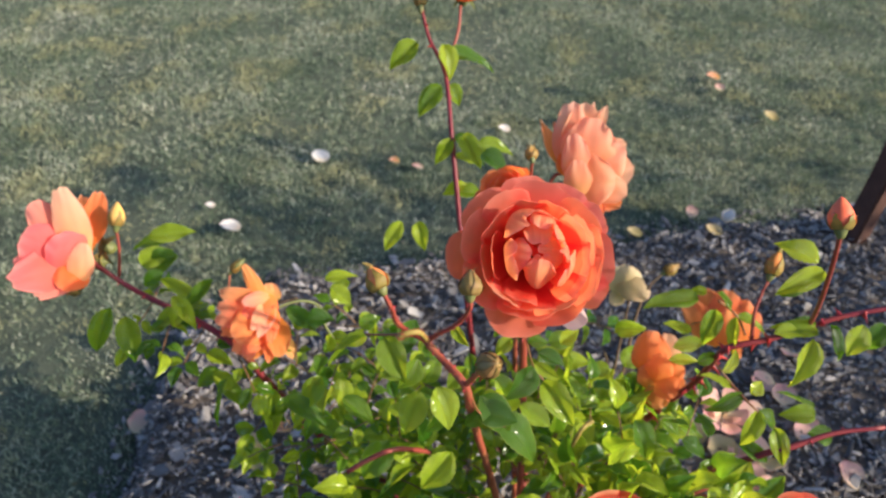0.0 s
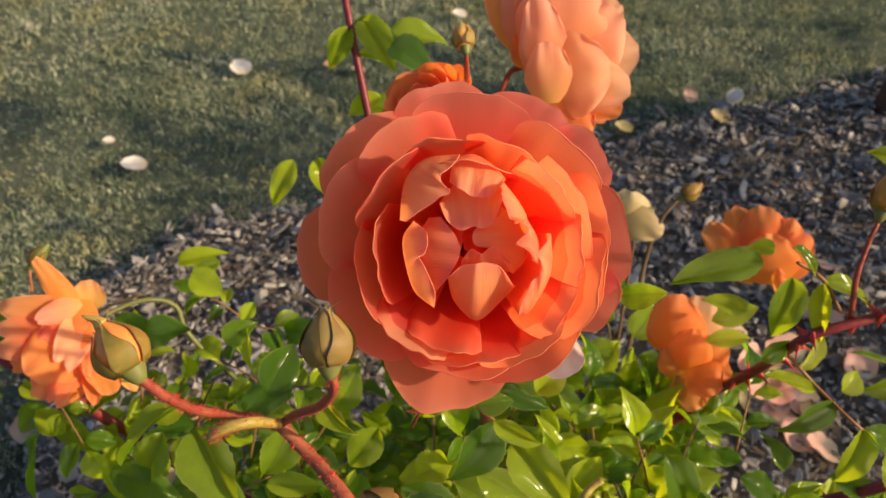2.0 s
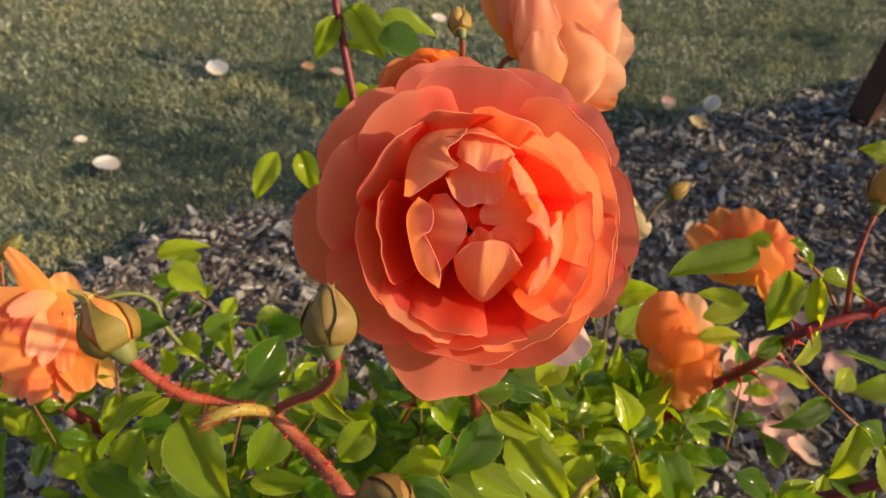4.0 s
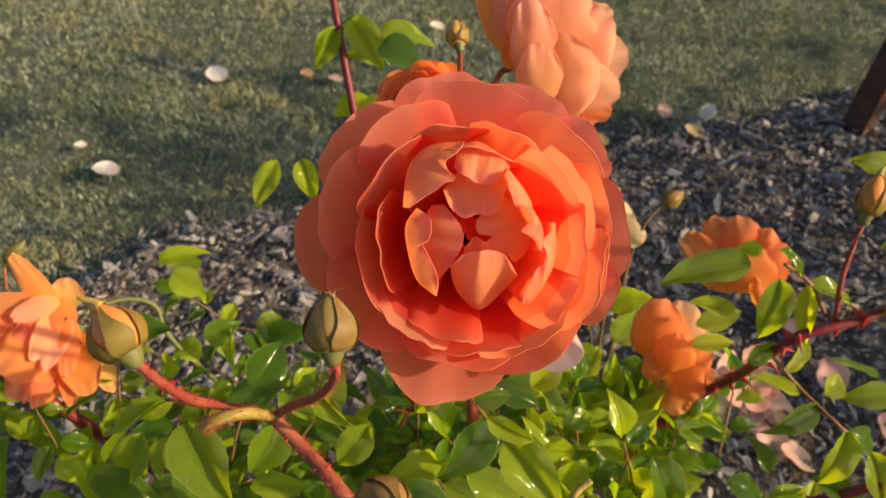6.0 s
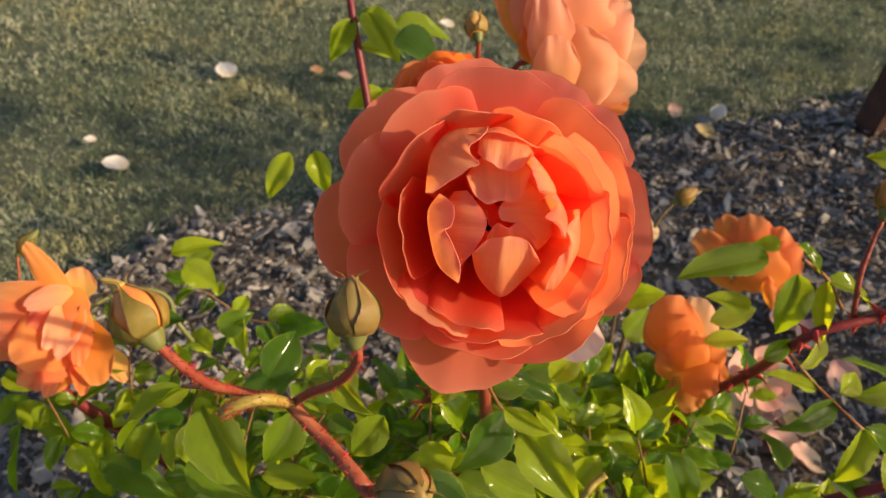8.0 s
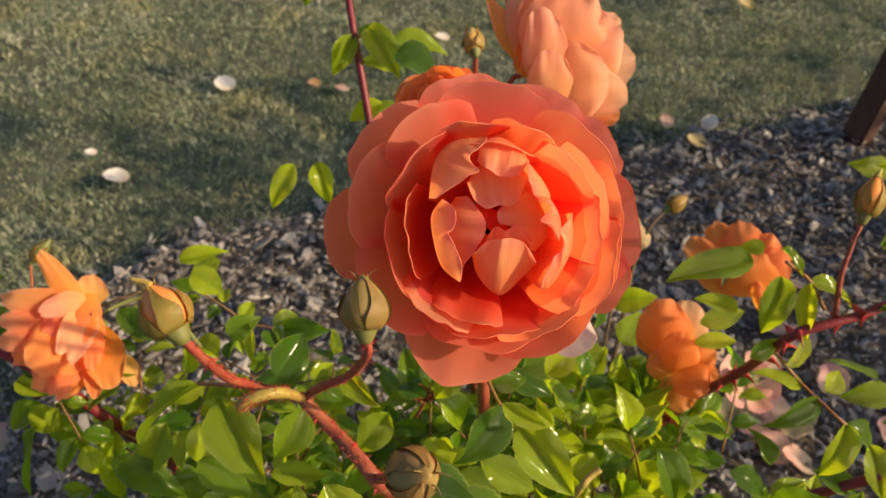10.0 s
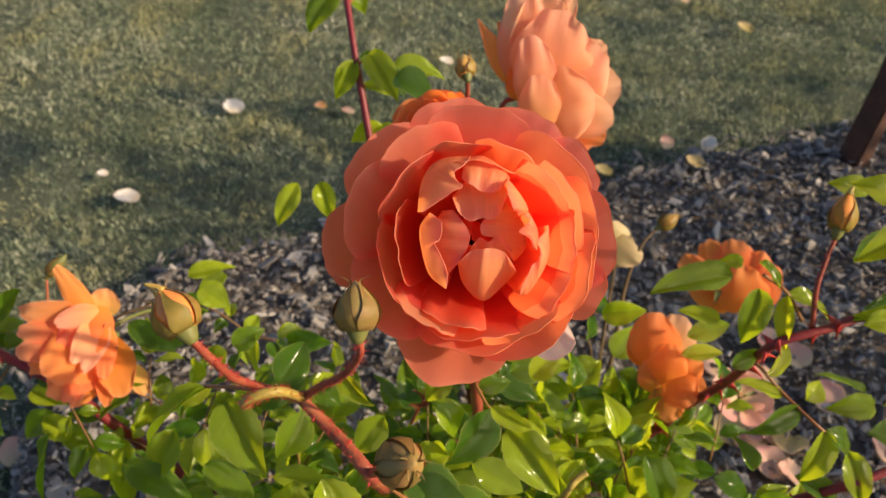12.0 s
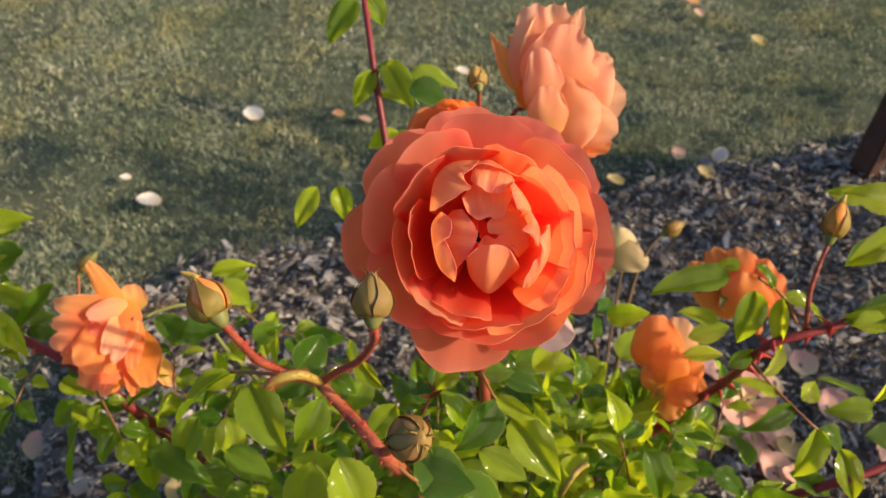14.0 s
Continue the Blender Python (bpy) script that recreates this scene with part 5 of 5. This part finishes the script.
leaf((0.2737, 0.4666, 0.4751), (0.2637, 0.4821, 0.4922), 0.0150, 0)
leaf((0.2473, 0.4656, 0.4730), (0.2727, 0.4542, 0.4611), 0.0202, 0)
leaf((0.3003, 0.4635, 0.4704), (0.3295, 0.4518, 0.4585), 0.0188, 0)
leaf((0.2841, 0.5064, 0.5219), (0.3009, 0.5191, 0.5369), 0.0127, 30)
leaf((-0.0331, 0.7356, 0.5268), (-0.0526, 0.7127, 0.5002), 0.0224, 0)
leaf((-0.0136, 0.7352, 0.5271), (-0.0057, 0.7121, 0.5013), 0.0215, 15)
leaf((0.0426, 0.7383, 0.5779), (0.0149, 0.7317, 0.5695), 0.0168, 0)
leaf((-0.1066, 0.6445, 0.4997), (-0.0840, 0.6330, 0.4876), 0.0243, 0)
leaf((-0.1132, 0.6458, 0.5113), (-0.0771, 0.6492, 0.5164), 0.0160, 0)
leaf((-0.0876, 0.6590, 0.4970), (-0.1112, 0.6527, 0.4889), 0.0184, 0)
leaf((-0.0406, 0.4388, 0.6304), (-0.0749, 0.4250, 0.6136), 0.0123, 35)
leaf((-0.0408, 0.4443, 0.6215), (-0.0684, 0.4410, 0.6168), 0.0126, -25)
leaf((-0.1922, 0.5863, 0.4176), (-0.2202, 0.5915, 0.4223), 0.0137, 10)
leaf((-0.2369, 0.6024, 0.3951), (-0.2053, 0.5801, 0.3712), 0.0219, 0)
leaf((-0.2085, 0.5477, 0.4555), (-0.2187, 0.5155, 0.4188), 0.0184, 50)
leaf((-0.2339, 0.5988, 0.4149), (-0.2628, 0.5865, 0.4000), 0.0232, 0)
leaf((-0.0653, 0.5612, 0.5216), (-0.0449, 0.5679, 0.5300), 0.0190, 10)
leaf((-0.0491, 0.5655, 0.5272), (-0.0506, 0.5472, 0.5064), 0.0119, 40)
leaf((-0.1231, 0.5806, 0.5111), (-0.0941, 0.5817, 0.5135), 0.0246, 0)
leaf((-0.1465, 0.5970, 0.5136), (-0.1143, 0.5813, 0.4972), 0.0209, 0)
leaf((-0.0975, 0.5056, 0.5085), (-0.1142, 0.4843, 0.4838), 0.0246, 0)
leaf((-0.1322, 0.4927, 0.4926), (-0.0888, 0.4754, 0.4748), 0.0224, 0)
leaf((-0.0789, 0.5046, 0.5080), (-0.0731, 0.4845, 0.4856), 0.0224, 0)
leaf((-0.1628, 0.5544, 0.4346), (-0.1613, 0.5198, 0.3957), 0.0242, 0)
leaf((-0.2167, 0.5780, 0.4072), (-0.2385, 0.5913, 0.4214), 0.0228, 0)
leaf((-0.3353, 0.7887, 0.4542), (-0.3915, 0.7819, 0.4463), 0.0235, 0)
leaf((-0.3070, 0.7299, 0.4735), (-0.3515, 0.7203, 0.4627), 0.0328, 0)
leaf((-0.2318, 0.6333, 0.5198), (-0.2667, 0.6084, 0.4933), 0.0171, 0)
leaf((-0.2609, 0.5921, 0.5316), (-0.2355, 0.5694, 0.5083), 0.0197, 0)
leaf((-0.2566, 0.6356, 0.4912), (-0.2997, 0.6509, 0.5064), 0.0196, 0)
leaf((-0.2578, 0.5960, 0.5067), (-0.2909, 0.5845, 0.4942), 0.0212, 0)
leaf((-0.2946, 0.6541, 0.5098), (-0.3197, 0.6449, 0.4998), 0.0196, 0)
leaf((-0.2809, 0.5588, 0.4965), (-0.2862, 0.5466, 0.4837), 0.0134, 0)
leaf((-0.2467, 0.6046, 0.4356), (-0.2171, 0.5965, 0.4276), 0.0201, 0)
leaf((-0.3195, 0.6935, 0.5301), (-0.2662, 0.6993, 0.5363), 0.0232, 0)
leaf((-0.3517, 0.7219, 0.4649), (-0.3176, 0.7353, 0.4812), 0.0303, 0)
leaf((0.0172, 0.8395, 0.6908), (0.0746, 0.8338, 0.6822), 0.0287, 0)
leaf((-0.0161, 0.8564, 0.6968), (-0.0499, 0.8375, 0.6734), 0.0290, 0)
leaf((0.0139, 0.8368, 0.7036), (0.0241, 0.8124, 0.6722), 0.0258, 0)
leaf((0.0109, 0.8265, 0.6580), (-0.0149, 0.8036, 0.6294), 0.0290, 0)
leaf((0.0208, 0.8267, 0.6580), (0.0343, 0.8127, 0.6399), 0.0211, 0)
leaf((0.0251, 0.7619, 0.6240), (0.0064, 0.7439, 0.6014), 0.0191, 0)
leaf((0.0282, 0.7640, 0.6265), (0.0637, 0.7450, 0.6015), 0.0255, 0)
leaf((0.0509, 0.7627, 0.6114), (0.0960, 0.7611, 0.6085), 0.0283, 0)
leaf((0.0582, 0.7708, 0.5892), (0.0252, 0.7742, 0.5943), 0.0197, 0)
leaf((0.0591, 0.7559, 0.5518), (0.0158, 0.7591, 0.5570), 0.0226, 0)
leaf((0.0564, 0.68, 0.6549), (0.0818, 0.66, 0.6472), 0.0290, 0)
leaf((0.0367, 0.74, 0.6405), (0.0563, 0.7, 0.6259), 0.0250, 10)
leaf((-0.3278, 0.5861, 0.5194), (-0.3448, 0.5567, 0.4823), 0.0259, 0)
leaf((-0.3213, 0.5955, 0.4988), (-0.3086, 0.5660, 0.4609), 0.0301, 0)
leaf((-0.2464, 0.5847, 0.5262), (-0.2636, 0.5700, 0.5078), 0.0210, 0)
leaf((0.3450, 0.5201, 0.6455), (0.3115, 0.5315, 0.6608), 0.0215, 0)
leaf((0.3500, 0.5157, 0.6397), (0.3087, 0.5028, 0.6242), 0.0215, 0)
leaf((0.3287, 0.4598, 0.6125), (0.3115, 0.4334, 0.5793), 0.0244, 0)
leaf((0.3604, 0.4530, 0.6357), (0.3471, 0.4368, 0.6152), 0.0209, 0)
leaf((0.3777, 0.4534, 0.6357), (0.3607, 0.4404, 0.6196), 0.0209, 0)
leaf((0.3333, 0.4627, 0.6162), (0.2957, 0.4664, 0.6217), 0.0160, 0)
leaf((0.3426, 0.4673, 0.6218), (0.3524, 0.4486, 0.5978), 0.0141, 0)
leaf((0.0171, 0.3837, 0.6315), (0.0294, 0.3632, 0.6050), 0.0253, 0)
leaf((0.0039, 0.3921, 0.6181), (-0.0069, 0.3705, 0.5909), 0.0242, 0)
leaf((0.0520, 0.4171, 0.5845), (0.0778, 0.3977, 0.5592), 0.0295, 0)
leaf((0.0667, 0.4147, 0.5632), (0.1047, 0.3923, 0.5337), 0.0337, 0)
leaf((-0.0277, 0.4463, 0.4877), (-0.0532, 0.4233, 0.4589), 0.0312, 0)
leaf((0.0296, 0.4008, 0.5318), (0.0040, 0.3798, 0.5056), 0.0294, 0)


# a young shoot with red and yellow leaflets
YOUNG = plain("young_leaf", [(0.3, (0.26, 0.03, 0.025)), (0.55, (0.34, 0.09, 0.03)), (0.8, (0.40, 0.34, 0.04))], 90, 0.4, 0.0004)
shoot = [Vector((0.054, 0.482, 0.530)), Vector((0.059, 0.475, 0.552)), Vector((0.063, 0.472, 0.566))]
cane(bush, shoot, 0.0011, 0.0007, STEM, "young red shoot", seed=65)
for i, d in enumerate(((-0.010, -0.006, 0.012), (0.011, -0.004, 0.013), (0.003, 0.002, 0.018), (-0.006, 0.004, 0.014), (0.012, 0.004, 0.006))):
    me = LEAVES[i].copy()
    me.materials.clear()
    me.materials.append(YOUNG)
    at = shoot[1].lerp(shoot[2], 0.3 + 0.17 * i)
    under(placed(new("young_leaf", me), leaf_pose(at, at + Vector(d) * 0.62, 0.0036, 20 * i)), bush, "small reddish young leaf")


# the leafy mass of the bush
def foliage():
    rng = random.Random(21)
    stalks = bmesh.new()
    sink = []
    heart = Vector((0.17, 0.46, 0.27))
    k = 0
    while k < 300:
        d = Vector((rng.gauss(0, 1), rng.gauss(0, 1), rng.gauss(0.6, 1))).normalized()
        f = rng.uniform(0.45, 1.0) ** 0.6
        q = heart + Vector((d.x * 0.29, d.y * 0.17, d.z * 0.25)) * f
        if q.z < 0.06 or (q.x > 0.29 and q.y > 0.47) or q.z > 0.50 - 0.55 * max(0.0, q.x - 0.16):
            continue
        way = (d + Vector((rng.uniform(-0.5, 0.5), rng.uniform(-0.5, 0.5), rng.uniform(-0.3, 0.5)))).normalized()
        near = q.z > 0.40 and k % 2 == 0 and single[0] < 220
        if 0.18 < q.x < 0.27 and q.y > 0.49 and q.z > 0.42:
            q.z -= 0.07
        spray(q - way * 0.03, way, rng.uniform(0.028, 0.040), rng, stalks, None if near else sink)
        k += 1
    # leafy shoots behind the large bloom and along the cane over the lawn
    for _ in range(26):
        q = Vector((rng.uniform(-0.10, 0.16), rng.uniform(0.50, 0.66), rng.uniform(0.30, 0.47)))
        spray(q, Vector((rng.uniform(-1, 1), rng.uniform(-0.5, 0.8), rng.uniform(0.0, 0.6))), rng.uniform(0.026, 0.036), rng, stalks, sink)
    for i in range(30):
        q = Vector((rng.uniform(-0.15, -0.02), rng.uniform(0.48, 0.59), rng.uniform(0.34, 0.48)))
        spray(q, Vector((rng.uniform(-1, 0.6), rng.uniform(-0.8, 0.5), rng.uniform(-0.1, 0.6))), rng.uniform(0.024, 0.034), rng, stalks, None if i % 3 == 0 else sink)
    for q in ((-0.30, 0.62, 0.495), (-0.27, 0.605, 0.495), (-0.235, 0.585, 0.49), (-0.20, 0.572, 0.47), (-0.16, 0.565, 0.41), (-0.12, 0.56, 0.35), (-0.06, 0.555, 0.27), (-0.09, 0.50, 0.36), (-0.14, 0.52, 0.36)):
        for s in (-1, 1):
            spray(q, Vector((rng.uniform(-0.6, 0.6), s * 0.8, rng.uniform(-0.7, 0.1))), rng.uniform(0.026, 0.034), rng, stalks, None if s > 0 else sink)
    tagged(part("stalk_mass", stalks, RACHIS, bush), kind="stuff")
    mass = under(joined_leaves("foliage", sink), bush, "inner leaves of the bush")
    tagged(mass, kind="stuff")
    # inner canes that carry the leaves
    for i in range(12):
        a = rng.uniform(0, 6.283)
        end = heart + Vector((math.cos(a) * rng.uniform(0.1, 0.26), math.sin(a) * rng.uniform(0.05, 0.14), rng.uniform(0.05, 0.18)))
        mid = BASE.lerp(end, 0.5) + Vector((rng.uniform(-0.03, 0.03), rng.uniform(-0.03, 0.03), 0.05))
        cane(bush, [BASE + Vector((rng.uniform(-0.04, 0.04), rng.uniform(-0.03, 0.03), -0.03)), mid, end], 0.0045, 0.0022, STEM if i % 3 else CANE, thorns=3, seed=40 + i)


foliage()


# ---- unseen bushes added to shade the bed and lawn ----
def shade_bush(x, y, wide, tall, seed, leafy=300):
    rng = random.Random(seed)
    root = Vector((x, y, 0.05))
    shrub = placed(new("rose_bush"), Matrix.Translation(root))
    tagged(shrub, "unseen leafy green rose bush added to shade the bed and lawn", "rose bush", "bushes along the bed")
    for i in range(6):
        a = i * 1.05 + rng.uniform(-0.3, 0.3)
        top = root + Vector((math.cos(a) * wide * 0.7, math.sin(a) * wide * 0.7, tall * rng.uniform(0.7, 1.0)))
        cane(shrub, [root + Vector((math.cos(a) * 0.03, math.sin(a) * 0.03, -0.03)), root.lerp(top, 0.5) + Vector((0, 0, 0.06)), top], 0.006, 0.0025, CANE, seed=seed + i)
    stalks, sink = bmesh.new(), []
    for _ in range(leafy):
        d = Vector((rng.gauss(0, 1), rng.gauss(0, 1), rng.gauss(0, 1))).normalized()
        q = root + Vector((0, 0, tall * 0.52)) + Vector((d.x * wide, d.y * wide, d.z * tall * 0.48)) * rng.uniform(0.2, 1.0) ** 0.5
        spray(q, d + Vector((0, 0, 0.2)), rng.uniform(0.036, 0.052), rng, stalks, sink)
    tagged(part("stalk_mass", stalks, RACHIS, shrub), kind="stuff")
    tagged(under(joined_leaves("foliage", sink, FAR_LEAVES), shrub), kind="stuff")


# spots and heights chosen for where the shade falls; none is in view
for spot in ((1.60, 0.96, 0.26, 0.92, 77, 80), (1.66, 0.74, 0.24, 1.10, 71, 130), (1.60, 0.48, 0.20, 0.74, 75, 150), (2.35, 0.85, 0.34, 1.25, 76, 60), (2.35, 1.40, 0.34, 0.90, 78, 36)):
    shade_bush(*spot)


# ---- fallen petals ----
def fallen_petal(x, y, size, turn, label, mats, z=None, tilt=12, seed=0):
    rows = []
    rng = random.Random(seed)
    b = rng.uniform(0.15, 0.45)
    for j in range(9):
        row = []
        for i in range(11):
            u, v = 2 * i / 10 - 1, j / 8
            w = 0.5 * math.sin(math.pi * min(1, v * 0.62 + 0.14)) ** 0.8 * (1 - 0.25 * max(0, v - 0.8) * 5 * abs(u))
            yy = v - 0.18 * abs(u) ** 3 * v
            row.append((size * u * w, size * (yy - 0.5), size * (b * (u * u * w + 0.6 * (v - 0.4) ** 2) + 0.05 * noise.noise(Vector((u * 2, v * 2, seed))))))
        rows.append(row)
    ob = petal_sheet("fallen_petal", rows, mats, 0.0008)
    ob.matrix_basis = pose(x, y, (max(bed_height(x, y) + 0.014, 0.016) if z is None else z), tilt, rng.uniform(-12, 12), turn)
    return tagged(ob, label, "petal", "fallen petals")


WW = [PALE, CREAM]
WT = [WHITE, WHITE]
fallen_petal(-0.315, 1.712, 0.046, 20, "white fallen rose petal on the grass", WT, seed=1)
fallen_petal(-0.476, 1.401, 0.046, 80, "white fallen rose petal on the grass", WT, seed=2)
fallen_petal(0.577, 1.488, 0.031, 10, "pale pink fallen rose petal at the bed's edge", WW, seed=3, tilt=30)
fallen_petal(0.660, 1.474, 0.033, -40, "white fallen rose petal at the bed's edge", WT, seed=4, tilt=30)
fallen_petal(0.430, 1.403, 0.034, 60, "cream fallen rose petal at the bed's edge", [CREAM, CREAM], seed=5)
fallen_petal(0.898, 1.949, 0.042, 30, "cream fallen rose petal on the grass", [CREAM, CREAM], seed=6)
fallen_petal(-0.125, 1.695, 0.026, 100, "small tan fallen petal on the grass", [PEACH, CREAM], seed=7)
fallen_petal(-0.065, 1.667, 0.030, 80, "pink fallen petal on the grass", WW, seed=8)
fallen_petal(0.802, 2.193, 0.040, 80, "coral fallen petal on the grass", [PEACH, PEACH_BACK], seed=9)
fallen_petal(0.803, 2.122, 0.030, 10, "pink fallen petal on the grass", WW, seed=10)
fallen_petal(0.160, 1.862, 0.032, 70, "white fallen petal on the grass", WT, seed=11)
fallen_petal(0.585, 1.355, 0.036, 40, "cream fallen petal on the mulch", [CREAM, CREAM], seed=12)
fallen_petal(-0.541, 1.488, 0.022, 90, "tiny white fallen petal on the grass", WT, seed=13)
fallen_petal(-0.500, 0.850, 0.040, 10, "pale faded petal on the bed's edge", WW, seed=14, tilt=50)
fallen_petal(-0.290, 0.765, 0.040, 60, "cream fallen petal on the mulch", [CREAM, PEACH], seed=15)
fallen_petal(-0.262, 0.735, 0.040, 10, "cream fallen petal on the mulch", [CREAM, CREAM], seed=16)
fallen_petal(-0.245, 0.800, 0.034, 120, "peach fallen petal on the mulch", [PEACH, CREAM], seed=17)
fallen_petal(0.577, 0.875, 0.040, 0, "pale pink fallen rose petal on the mulch", WW, seed=30, tilt=8)
fallen_petal(0.517, 0.843, 0.043, 53, "pale pink fallen rose petal on the mulch", WW, seed=31, tilt=11)
fallen_petal(0.553, 0.903, 0.046, 106, "pale pink fallen rose petal on the mulch", WW, seed=32, tilt=14)
fallen_petal(0.477, 0.762, 0.040, 159, "pale pink fallen rose petal on the mulch", WW, seed=33, tilt=17)
fallen_petal(0.631, 0.723, 0.043, 32, "pale pink fallen rose petal on the mulch", WW, seed=34, tilt=20)
fallen_petal(0.453, 0.87, 0.046, 85, "pale pink fallen rose petal on the mulch", WW, seed=35, tilt=23)
fallen_petal(0.621, 0.971, 0.040, 138, "pale pink fallen rose petal on the mulch", WW, seed=36, tilt=26)
fallen_petal(0.592, 0.808, 0.043, 11, "pale pink fallen rose petal on the mulch", WW, seed=37, tilt=29)
for i, (x, y, size, turn) in enumerate(((0.450, 0.770, 0.046, 20), (0.468, 0.747, 0.042, 100), (0.501, 0.767, 0.046, 60), (0.516, 0.740, 0.044, 150), (0.479, 0.717, 0.042, 40), (0.503, 0.696, 0.044, 80), (0.414, 0.799, 0.036, 10), (0.457, 0.815, 0.040, 120))):
    fallen_petal(x, y, size, turn, "pale pink and cream fallen rose petal under the bush", [PALE, CREAM] if i % 3 else [CREAM, PALE], seed=50 + i, tilt=6 + 4 * i)
